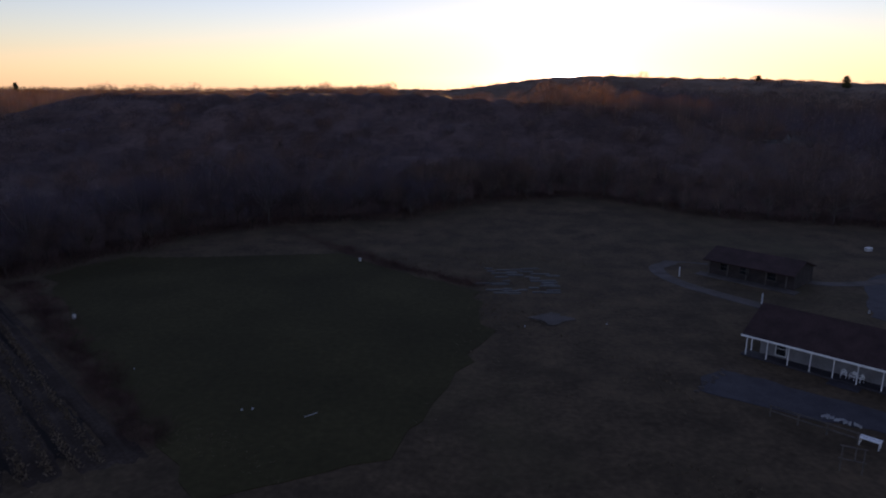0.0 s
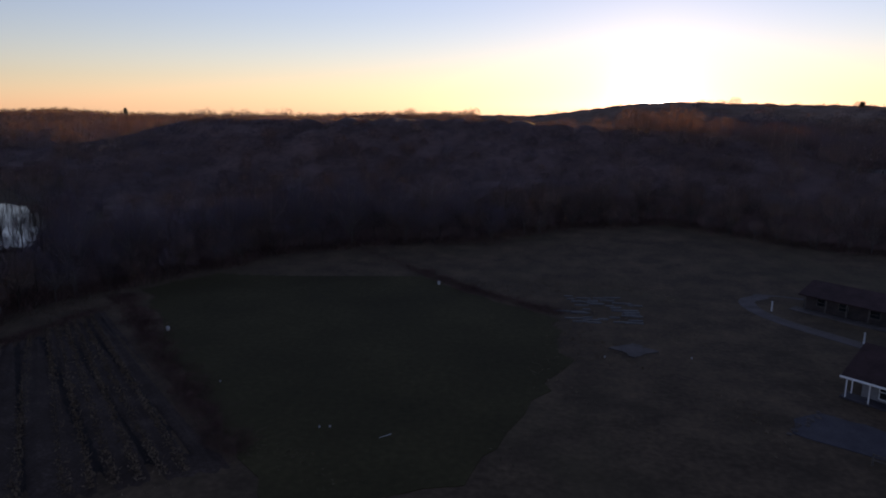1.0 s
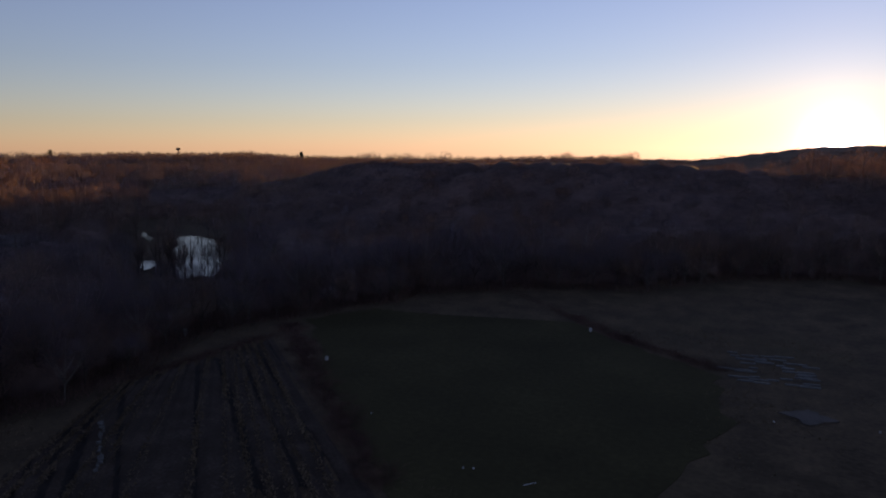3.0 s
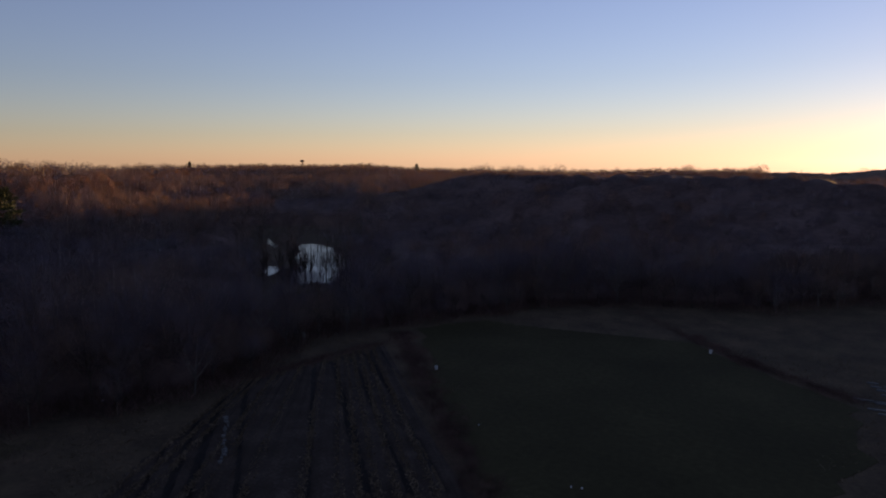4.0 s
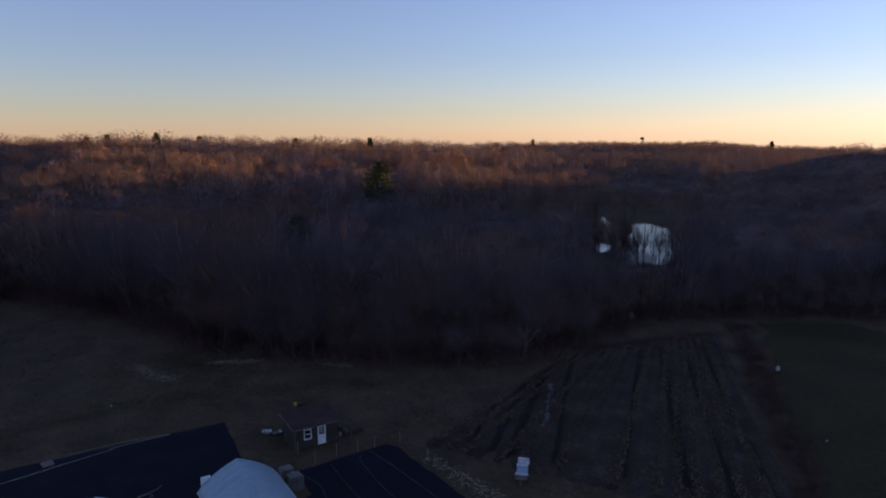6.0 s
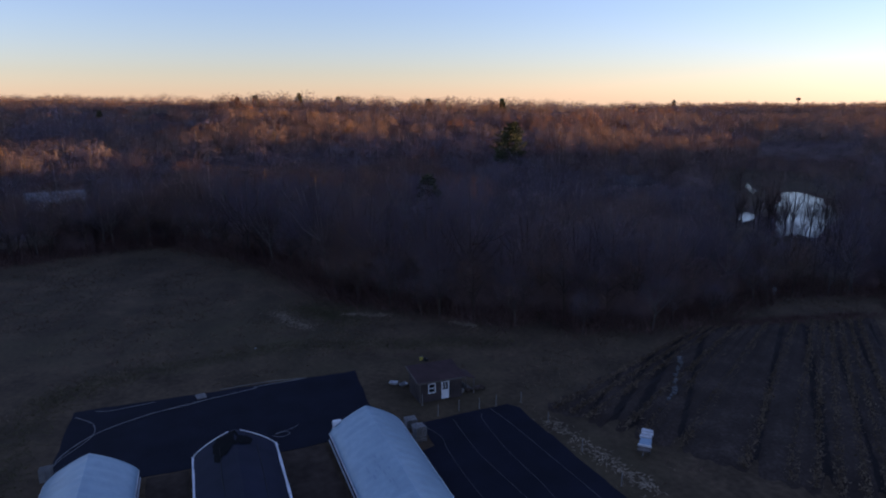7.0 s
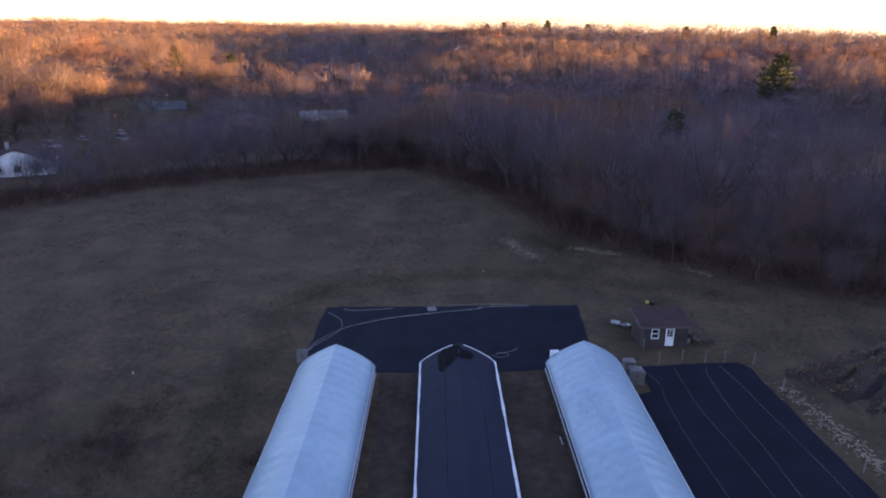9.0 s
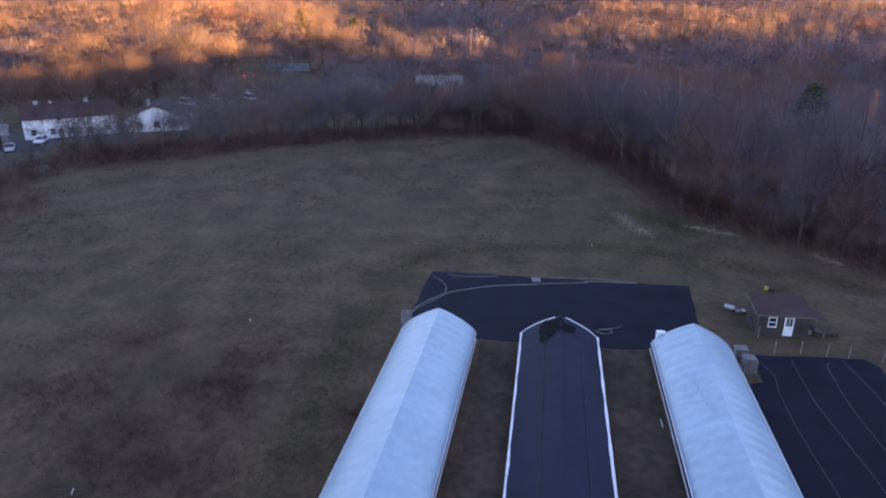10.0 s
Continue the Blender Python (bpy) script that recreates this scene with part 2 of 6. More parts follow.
def boxed(*a, bevel=0.0):
    return box(bmesh.new(), *a, bevel=bevel)


def tube(bm, pts, r, sides=5, r_end=None):
    """A tube along points, tapering to r_end."""
    pts = [Vector(p) for p in pts]
    rings = []
    for i, p in enumerate(pts):
        way = (pts[min(i + 1, len(pts) - 1)] - pts[max(i - 1, 0)]).normalized()
        side = way.cross(Vector((0, 0, 1)) if abs(way.z) < 0.9 else Vector((1, 0, 0))).normalized()
        up = side.cross(way)
        rr = r if r_end is None else r + (r_end - r) * i / (len(pts) - 1)
        rings.append([bm.verts.new(p + rr * (math.cos(a) * side + math.sin(a) * up)) for a in (2 * math.pi * k / sides for k in range(sides))])
    for a, b in zip(rings, rings[1:]):
        for k in range(sides):
            bm.faces.new((a[k], a[(k + 1) % sides], b[(k + 1) % sides], b[k]))
    bm.faces.new(rings[0][::-1])
    bm.faces.new(rings[-1])
    return bm


def slab(bm, outline, z0, z1):
    """A flat plate with the given outline."""
    low = [bm.verts.new((x, y, z0)) for x, y in outline]
    top = [bm.verts.new((x, y, z1)) for x, y in outline]
    n = len(outline)
    for i in range(n):
        bm.faces.new((low[i], low[(i + 1) % n], top[(i + 1) % n], top[i]))
    bm.faces.new(top)
    bm.faces.new(low[::-1])
    return bm


def ragged(outline, step, amount, seed):
    """The outline with points every step metres, a little uneven."""
    rng = random.Random(seed)
    out = []
    for i, (x, y) in enumerate(outline):
        u, v = outline[(i + 1) % len(outline)]
        n = max(1, int(math.hypot(u - x, v - y) / step))
        for k in range(n):
            f = k / n
            out.append((x + (u - x) * f + rng.uniform(-amount, amount), y + (v - y) * f + rng.uniform(-amount, amount)))
    return out


def smooth_line(pts, n=8):
    """A Catmull-Rom line through points."""
    p = [Vector(q) for q in pts]
    p = [p[0] * 2 - p[1]] + p + [p[-1] * 2 - p[-2]]
    out = []
    for i in range(1, len(p) - 2):
        a, b, c, d = p[i - 1:i + 3]
        for k in range(n):
            t = k / n
            out.append(0.5 * (2 * b + (c - a) * t + (2 * a - 5 * b + 4 * c - d) * t * t + (3 * b - a - 3 * c + d) * t ** 3))
    return out + [p[-2]]


def ribbon(bm, pts, width, z0, z1):
    """A strip of the given width along a line in the plan."""
    pts = [Vector((q[0], q[1], 0)) for q in pts]
    left, right = [], []
    for i, q in enumerate(pts):
        way = (pts[min(i + 1, len(pts) - 1)] - pts[max(i - 1, 0)]).normalized()
        side = Vector((-way.y, way.x, 0)) * width / 2
        left.append((q + side).to_tuple()[:2])
        right.append((q - side).to_tuple()[:2])
    return slab(bm, left + right[::-1], z0, z1)


def soup(name, verts, tris, mat, label, category, kind="stuff", slots=None):
    """One mesh from arrays of triangles; columns past the third are the normals of soft crowns."""
    verts = np.asarray(verts, dtype=np.float32)
    me = bpy.data.meshes.new(name)
    me.vertices.add(len(verts))
    me.vertices.foreach_set("co", np.ascontiguousarray(verts[:, :3]).ravel())
    me.loops.add(len(tris) * 3)
    me.loops.foreach_set("vertex_index", np.asarray(tris, dtype=np.int32).ravel())
    me.polygons.add(len(tris))
    me.polygons.foreach_set("loop_start", np.arange(0, len(tris) * 3, 3, dtype=np.int32))
    me.update()
    if verts.shape[1] == 6:
        me.polygons.foreach_set("use_smooth", [True] * len(tris))
        me.attributes.new("custom_normal", 'FLOAT_VECTOR', 'POINT').data.foreach_set("vector", np.ascontiguousarray(verts[:, 3:]).ravel())
    else:
        me.validate()
    for m in mat if isinstance(mat, list) else [mat]:
        me.materials.append(m)
    if slots is not None:
        me.polygons.foreach_set("material_index", np.asarray(slots, dtype=np.int32))
    return tagged(new(name, me), label, category, kind=kind)


def inside(px, py, outline):
    """Which points lie in the outline."""
    res = np.zeros(np.shape(px), dtype=bool)
    n = len(outline)
    for i in range(n):
        x0, y0 = outline[i]
        x1, y1 = outline[(i + 1) % n]
        if y0 != y1:
            res ^= ((y0 > py) != (y1 > py)) & (px < (x1 - x0) * (py - y0) / (y1 - y0) + x0)
    return res

# ---- the land ----
RIDGE_AZ = [-180, -60, -40, -32, -24, -18, -12.5, -8, -5, -0.7, 10, 18, 32, 40, 56, 70, 84, 92, 106, 120, 140, 180]
RIDGE_EL = [0.0, -0.1, 0.05, 0.15, 0.5, 0.75, 0.85, 0.4, -0.1, -0.6, -0.6, -0.7, -0.5, -0.15, -0.35, -0.2, 0.12, 0.08, 0.42, 0.75, 0.8, 0.0]


def ridge_distance(az):
    """How far the skyline lies in each direction."""
    return np.interp(az, [-180, -60, -6, 20, 46, 56, 84, 92, 100, 108, 140, 180], [700, 680, 700, 1100, 1100, 600, 560, 800, 1000, 800, 760, 700])


def height(x, y):
    """The land's height; the farm is level."""
    x, y = np.asarray(x, float), np.asarray(y, float)
    az, r = np.degrees(np.arctan2(-x, y)), np.hypot(x, y)
    far = ridge_distance(az)
    top = EYE[2] + far * np.tan(np.radians(np.interp(az, RIDGE_AZ, RIDGE_EL))) - 15.0
    f = np.clip((r - 225) / (far - 225), 0, 1)
    near_hill = np.interp(az, [44, 56, 84, 93, 100, 110, 140], [0, 1, 1, 0, 0.2, 0.9, 1])   # the closer hills beyond the valley
    rise = (1 - near_hill) * f * f * (3 - 2 * f) + near_hill * np.sin(f * math.pi / 2) ** np.interp(az, [88, 104], [1.25, 0.72])
    roll = 2.2 * np.sin(x / 83 + 1.3) * np.sin(y / 97) + 1.3 * np.sin(x / 41) * np.cos(y / 53)
    # a wooded swell added between the pond and the ridge, to shade the valley
    along, across = 0.176 * x + 0.984 * y, 0.176 * y - 0.984 * x
    swell = np.interp(across, [-20, 60, 120, 195, 240, 300], [14.0, 19.0, 19.5, 19.0, 9.5, 0.0]) * np.exp(-((along - 270) / 60) ** 2) * np.clip((across + 110) / 90, 0, 1) * np.interp(az, [35.5, 37.5, 42.5, 44.5], [1, 0.05, 0.05, 1])
    return swell + np.where(r < far, top * rise, top - (r - far) * 0.03) + roll * np.clip((r - 260) / 300, 0, 1)


def grid_mesh(name, px, py, pz, mat, label, category, kind):
    rows, cols = px.shape
    v = np.stack([px, py, pz], -1).reshape(-1, 3)
    i = (np.arange(rows - 1)[:, None] * cols + np.arange(cols - 1)[None, :]).ravel()
    quads = np.stack([i, i + 1, i + cols + 1, i + cols], 1)
    tris = np.concatenate([quads[:, [0, 2, 1]], quads[:, [0, 3, 2]]])
    ob = soup(name, v, tris, mat, label, category, kind)
    ob.data.polygons.foreach_set("use_smooth", [True] * len(ob.data.polygons))
    return ob


ang = np.radians(np.linspace(0, 360, 361))
rad = np.concatenate([[0.0, 20, 60, 120, 180, 230], np.linspace(260, 1500, 80), [1800, 2400, 3200, 4800]])
A, R = np.meshgrid(ang, rad)
grid_mesh("ground", -R * np.sin(A), R * np.cos(A), height(-R * np.sin(A), R * np.cos(A)), M["meadow"],
          "level dry winter meadow rising to low wooded hills", "ground", "structure")

OPEN = [(-60, -75), (-80, -71), (-90, -71), (-100, -83), (-112, -82), (-136, -52), (-150, -22), (-156, -2), (-140, 9), (-126, 17), (-102, 23),
        (-87, 34), (-73, 51), (-69, 63), (-72, 76), (-76, 88), (-68, 106), (-49, 134), (-34, 143), (-8, 148), (10, 165), (36, 172),
        (60, 150), (95, 140), (120, 90), (120, -60), (0, -90)]
VILLAGE = [(-112, -118), (-122, -101), (-134, -98), (-150, -82), (-172, -76), (-205, -78), (-236, -82), (-262, -88), (-262, -98), (-225, -104), (-205, -112), (-190, -122),
           (-175, -140), (-140, -150), (-112, -140)]
POND = [(-112.2, 128.0), (-111.8, 133.6), (-107.7, 134.8), (-116.9, 149.6), (-120.7, 157.4), (-126.6, 167.3), (-131.4, 170.8), (-137.9, 176.8), (-142.3, 180.0), (-151.0, 190.0), (-154.0, 190.5), (-158.0, 193.5), (-163.0, 195.2), (-166.0, 194.0), (-165.5, 188.6), (-153.5, 175.4), (-145.4, 163.7), (-134.1, 152.9), (-124.2, 140.7)]

thing("green_field", slab(bmesh.new(), ragged([(-64, 106), (-50, 130), (-36, 139), (-24, 128), (-9, 110), (5, 98), (6, 80), (-4, 52), (-18, 46), (-28, 58), (-45, 78)], 3, 1.0, 4), -0.1, 0.05),
      M["green"], "dull green winter cover crop field", "field", kind="structure")
thing("pool", slab(bmesh.new(), ragged([(-189.9, 195.8), (-193.2, 201.5), (-182.3, 192.7), (-172.3, 184.9), (-167.2, 178.0), (-177.9, 186.5)], 2, 0.5, 15), 0.0, 0.3), M["water"], "small still backwater behind bare trees", "water", kind="structure")
thing("pool", slab(bmesh.new(), ragged([(-136.7, 141.2), (-141.2, 147.8), (-138.6, 147.4), (-133.3, 143.7), (-130.1, 138.0), (-128.5, 133.9)], 1.5, 0.6, 17), 0.0, 0.3), M["water"], "small still arm of the pond behind bare trees", "water", kind="structure")
thing("pond", slab(bmesh.new(), [tuple(q)[:2] for q in smooth_line([(*q, 0) for q in POND + POND[:1]], 6)][:-1], 0.0, 0.3), M["water"], "still pond mirroring the pale evening sky", "water", kind="structure")


# ploughed plot, furrows fanning between its two long sides
def plot_point(u, v):
    left = Vector((-70, 66)).lerp(Vector((-56.5, 33)), v)
    right = Vector((-64, 94)).lerp(Vector((-24, 51)), v)
    return left.lerp(right, u)


us, vs = np.linspace(0, 1, 331), np.linspace(0, 1, 60)
px, py, pz = (np.zeros((len(vs), len(us))) for _ in range(3))
# dark furrows: from, to, half width
FURROWS = [(-64.9, 81.1, -35.7, 49.4, 0.55),
           (-65.2, 85.8, -33.3, 52.4, 0.3),
           (-63.4, 88.0, -33.7, 57.5, 0.28),
           (-67.7, 80.1, -39.3, 45.0, 0.3),
           (-59.7, 87.5, -31.4, 58.4, 0.25),
           (-68.4, 56.3, -54.0, 38.6, 0.3),
           (-67.8, 58.5, -51.7, 39.7, 0.4),
           (-67.9, 61.7, -47.1, 37.3, 0.45),
           (-69.6, 67.6, -47.3, 44.2, 0.35)]
bed_rng = random.Random(8)
bed_height = [bed_rng.uniform(0.05, 0.24) for _ in range(34)]
for i, v in enumerate(vs):
    for j, u in enumerate(us):
        q = plot_point(u, v)
        px[i, j], py[i, j] = q.x + 0.15 * noise.noise((u * 30, v * 9, 2)), q.y + 0.15 * noise.noise((u * 30, v * 9, 5))
        edge = min(1.0, 7 * min(u, 1 - u, v, 1 - v))
        ridge = 0.5 + 0.5 * math.cos(2 * math.pi * u * 20)
        pz[i, j] = -0.05 + edge * (0.1 + bed_height[int(u * 20)] * ridge + 0.06 * noise.noise((px[i, j] * 0.9, py[i, j] * 0.9, 0)))
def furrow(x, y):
    """How deep in one of the dark furrows a point lies, 0 to 1."""
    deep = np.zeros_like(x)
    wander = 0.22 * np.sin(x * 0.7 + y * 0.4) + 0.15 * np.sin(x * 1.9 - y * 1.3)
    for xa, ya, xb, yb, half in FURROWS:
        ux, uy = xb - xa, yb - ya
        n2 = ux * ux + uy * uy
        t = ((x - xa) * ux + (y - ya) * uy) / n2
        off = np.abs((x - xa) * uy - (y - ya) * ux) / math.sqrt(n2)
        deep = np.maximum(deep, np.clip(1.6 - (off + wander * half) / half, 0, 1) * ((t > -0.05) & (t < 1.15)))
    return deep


pz += 0.24 * np.clip((pz + 0.05) / 0.1, 0, 1) - 0.16 * furrow(px, py)
plot = grid_mesh("ploughed_plot", px, py, pz, M["soil"], "ploughed vegetable plot with long furrows", "field", "structure")
# darker soil on the faces deep in these furrows
plot.data.materials.append(M["dark_soil"])
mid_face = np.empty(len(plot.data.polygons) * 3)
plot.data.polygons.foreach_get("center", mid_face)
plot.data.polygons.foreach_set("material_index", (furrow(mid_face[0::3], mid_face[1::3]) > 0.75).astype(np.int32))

# ---- trees ----
def tree_arrays(seed, h, crown, limbs, twigs, width, sides=3, shell=0.45, low=0.22, length=(0.06, 0.13), slim=1.0):
    """Triangles of a bare tree: trunk and limbs, then the loose twigs of its lobed crown; with the slot of each triangle."""
    rng = np.random.default_rng(seed)
    V, F, N = [], [], []

    def limb(pts, r0, r1):
        pts = [np.array(p, float) for p in pts]
        k0 = len(V)
        for i, p in enumerate(pts):
            way = pts[min(i + 1, len(pts) - 1)] - pts[max(i - 1, 0)]
            way /= np.linalg.norm(way)
            s = np.cross(way, (0.3, 0.9, 0.1))
            s /= np.linalg.norm(s)
            t = np.cross(way, s)
            r = r0 + (r1 - r0) * i / (len(pts) - 1)
            for k in range(sides):
                w = 2 * math.pi * k / sides
                off = math.cos(w) * s + math.sin(w) * t
                V.append(p + r * off)
                N.append(off)
        for i in range(len(pts) - 1):
            for k in range(sides):
                m, q = (k + 1) % sides, k0 + i * sides
                F.append((q + k, q + m, q + sides + m))
                F.append((q + k, q + sides + m, q + sides + k))

    lean = rng.normal(0, 0.03, 2) * h
    hub = np.array([lean[0], lean[1], 0.56 * h])
    up, down = 0.44 * h, (0.56 - low) * h
    lobes = rng.normal(size=(15, 3))
    lobes[:, 2] = np.abs(lobes[:, 2]) * 0.9 - 0.25
    lobes /= np.linalg.norm(lobes, axis=1)[:, None]
    tall = rng.uniform(0.72, 1.05, 15)

    def surface(d):
        """Place and outward normal of the lobed crown in direction d."""
        near = 1 - (1 - d @ lobes.T) / 0.32
        lift = np.where(near > 0, np.sqrt(np.clip(near, 0, 1)), 0) * tall
        best = np.argmax(lift, 1)
        r = 0.66 + 0.36 * np.max(lift, 1)
        axes = np.stack([np.full(len(d), crown), np.full(len(d), crown), np.where(d[:, 2] > 0, up, down)], 1)
        out = 0.75 * d + 0.8 * (d - lobes[best] * 0.75)
        out[:, 2] += 0.1
        return hub + d * axes * r[:, None], out / np.linalg.norm(out, axis=1)[:, None]

    limb([(0, 0, -0.5), (lean[0] * 0.6, lean[1] * 0.6, 0.36 * h), (lean[0] * 1.3, lean[1] * 1.3, 0.9 * h)], 0.015 * h * slim, 0.003 * h)
    for k in range(limbs):
        w, e = 2 * math.pi * (k + rng.random() * 0.7) / limbs, rng.uniform(0.05, 0.8)
        d = np.array([[math.cos(w) * math.sqrt(1 - e * e), math.sin(w) * math.sqrt(1 - e * e), e]])
        end = surface(d)[0][0] * np.array([0.97, 0.97, 0.98])
        root = np.array([lean[0] * 0.5, lean[1] * 0.5, h * rng.uniform(0.18, 0.42)])
        bow = root * 0.5 + end * 0.5 + np.array([math.cos(w), math.sin(w), -0.3]) * 0.1 * crown
        limb([root, bow, end], 0.0065 * h * slim, 0.0016 * h)
    slots = [1] * len(F)
    d = rng.normal(size=(twigs, 3))
    d[:, 2] = np.where(d[:, 2] < -0.75, -d[:, 2] * 0.6, d[:, 2])
    d /= np.linalg.norm(d, axis=1)[:, None]
    p, n = surface(d)
    for q, out in zip(p, n):
        q = hub + (q - hub) * (1.05 * rng.uniform(0.25, 1.0) ** shell)
        across = rng.normal(size=3)
        if rng.random() < (0.85 if shell < 0.36 else 0.5 if shell < 0.4 else 0.3):   # sprays that lie along the crown's surface
            way, across = np.cross(out, across), out
        else:
            way = (q - hub) / crown + rng.normal(0, 0.35, 3) + np.array([0, 0, 0.35])
        way /= np.linalg.norm(way)
        root = q - way * rng.uniform(*length) * h
        side = np.cross(way, across)
        side *= width * rng.uniform(0.6, 1.4) / np.linalg.norm(side)
        k0 = len(V)
        V.extend((root - side / 2, root + side / 2, q))
        N.extend((out, out, out))
        turned = np.cross(side, q - root) @ out < 0
        F.append((k0 + 1, k0, k0 + 2) if turned else (k0, k0 + 1, k0 + 2))
        slots.append(0)
    return np.hstack([np.array(V), np.array(N)]), np.array(F), np.array(slots)


def shrub_arrays(seed, h, spread, twigs, width):
    rng = np.random.default_rng(seed)
    V, F, N = [], [], []
    for k in range(twigs):
        a = np.array([rng.normal(0, spread * 0.35), rng.normal(0, spread * 0.35), -0.1])
        b = a * 1.6 + np.array([rng.normal(0, 0.25 * h), rng.normal(0, 0.25 * h), h * rng.uniform(0.45, 1.0)])
        side = np.cross(b - a, rng.normal(size=3))
        side *= width / np.linalg.norm(side)
        out = np.array([b[0], b[1], 0.5 * b[2]])
        out /= np.linalg.norm(out)
        k0 = len(V)
        V.extend((a - side / 2, a + side / 2, b))
        N.extend((out, out, out))
        turned = np.cross(side, b - a) @ out < 0
        F.append((k0 + 1, k0, k0 + 2) if turned else (k0, k0 + 1, k0 + 2))
    return np.hstack([np.array(V), np.array(N)]), np.array(F), np.zeros(len(F), int)


def scatter(name, kinds, places, mat, label, category):
    """One mesh of many plants: places are rows of x, y, z, scale, turn, kind."""
    VV, FF, SS, n = [], [], [], 0
    for k, (v, f, slots) in enumerate(kinds):
        p = places[places[:, 5] == k]
        if not len(p):
            continue
        c, s = np.cos(p[:, 4])[:, None], np.sin(p[:, 4])[:, None]
        q = np.stack([(v[None, :, 0] * c - v[None, :, 1] * s) * p[:, 3:4] + p[:, 0:1],
                      (v[None, :, 0] * s + v[None, :, 1] * c) * p[:, 3:4] + p[:, 1:2],
                      v[None, :, 2] * p[:, 3:4] + p[:, 2:3],
                      v[None, :, 3] * c - v[None, :, 4] * s, v[None, :, 3] * s + v[None, :, 4] * c, v[None, :, 5] + 0 * c], -1)
        VV.append(q.reshape(-1, 6))
        FF.append((f[None] + (n + np.arange(len(p)) * len(v))[:, None, None]).reshape(-1, 3))
        SS.append(np.tile(slots, len(p)))
        n += len(p) * len(v)
    return soup(name, np.concatenate(VV), np.concatenate(FF), [mat, M["pale_bark"]], label, category, slots=np.concatenate(SS))


def woods_places(r0, r1, step, kinds, seed, small, large, az0=-36, az1=133):
    """Jittered places on wooded land between two distances."""
    rng = np.random.default_rng(seed)
    g = np.arange(-r1, r1, step)
    X, Y = np.meshgrid(g, g)
    X, Y = (X + rng.uniform(-0.5, 0.5, X.shape) * step).ravel(), (Y + rng.uniform(-0.5, 0.5, Y.shape) * step).ravel()
    r, az = np.hypot(X, Y), np.degrees(np.arctan2(-X, Y))
    ok = (r > r0) & (r < r1) & (az > az0) & (az < az1)
    ok &= (az > -2) | (r < 450) | (rng.random(X.shape) < 0.5)   # thinner towards the sun
    ok &= r < ridge_distance(az) + 150   # beyond the skyline nothing shows
    ok &= ~inside(X, Y, OPEN) & ~inside(X, Y, POND) & ~inside(X, Y, VILLAGE)
    X, Y = X[ok], Y[ok]
    n = len(X)
    s = rng.uniform(small, large, n) * (1 + 0.12 * np.sin(X / 31) * np.sin(Y / 37))
    west = np.interp(np.degrees(np.arctan2(-X, Y)), [46, 58], [0, 1])
    s *= np.interp(np.hypot(X, Y), [100, 200, 330], [0.78, 0.8, 1.0]) * (1 - west) + west * np.interp(np.hypot(X, Y), [100, 260], [1.08, 1.0]) * np.interp(np.degrees(np.arctan2(-X, Y)), [98, 106], [1.0, 0.82])   # lower growth in the valley
    s *= np.where((az[ok] < 4) & (r[ok] > 480), 0.6, 1.0)   # small growth on the sunward ridge
    s *= np.where((az[ok] > -8) & (az[ok] < 35) & (r[ok] > 200) & (r[ok] < 430), 0.62, 1.0)
    # low growth before the houses in the wood
    for hx, hy in ((-220, -29), (-244, -86)):
        d = math.hypot(hx, hy)
        ahead, aside = (X * hx + Y * hy) / d, np.abs(X * hy - Y * hx) / d
        s *= np.where((aside < 10) & (ahead > d - 48) & (ahead < d + 8), 0.4, 1.0)
    # low growth before the open water
    bearing, reach = np.degrees(np.arctan2(-X, Y)), np.hypot(X, Y)
    s *= np.where((bearing > 36.5) & (bearing < 45) & (reach > 135) & (reach < np.where(bearing > 42, 270, 190)), 0.4, 1.0)
    s *= np.where((bearing > 35.5) & (bearing < 43.5) & (reach > 270) & (reach < 430), 0.6, 1.0)
    return np.stack([X, Y, height(X, Y), s, rng.uniform(0, 6.28, n), rng.integers(0, kinds, n)], 1)


def edge_distance(x, y, outline):
    best = np.full(np.shape(x), 1e9)
    for i in range(len(outline)):
        a, b = np.array(outline[i], float), np.array(outline[(i + 1) % len(outline)], float)
        d = b - a
        t = np.clip(((x - a[0]) * d[0] + (y - a[1]) * d[1]) / (d @ d), 0, 1)
        best = np.minimum(best, np.hypot(x - a[0] - t * d[0], y - a[1] - t * d[1]))
    return best


near_kinds = [tree_arrays(100 + k, 10 + 1.2 * (k % 3), 4.2 + 0.5 * (k % 4), 12, 1050, 0.092, 4, low=0.03, length=(0.07, 0.16)) for k in range(6)]
inner_kinds = [tree_arrays(150 + k, 13 + 1.2 * (k % 3), 5.6 + 0.6 * (k % 4), 7, 640, 0.155, shell=0.38, length=(0.07, 0.17)) for k in range(7)]
mid_kinds = [tree_arrays(200 + k, 13 + 1.5 * (k % 3), 6.0 + 0.6 * (k % 4), 3, 290, 0.5, shell=0.35, length=(0.05, 0.13)) for k in range(9)]
far_kinds = [tree_arrays(300 + k, 14 + 1.5 * (k % 3), 6.6 + 0.6 * (k % 4), 0, 105, 0.95, shell=0.35, length=(0.06, 0.14)) for k in range(7)]

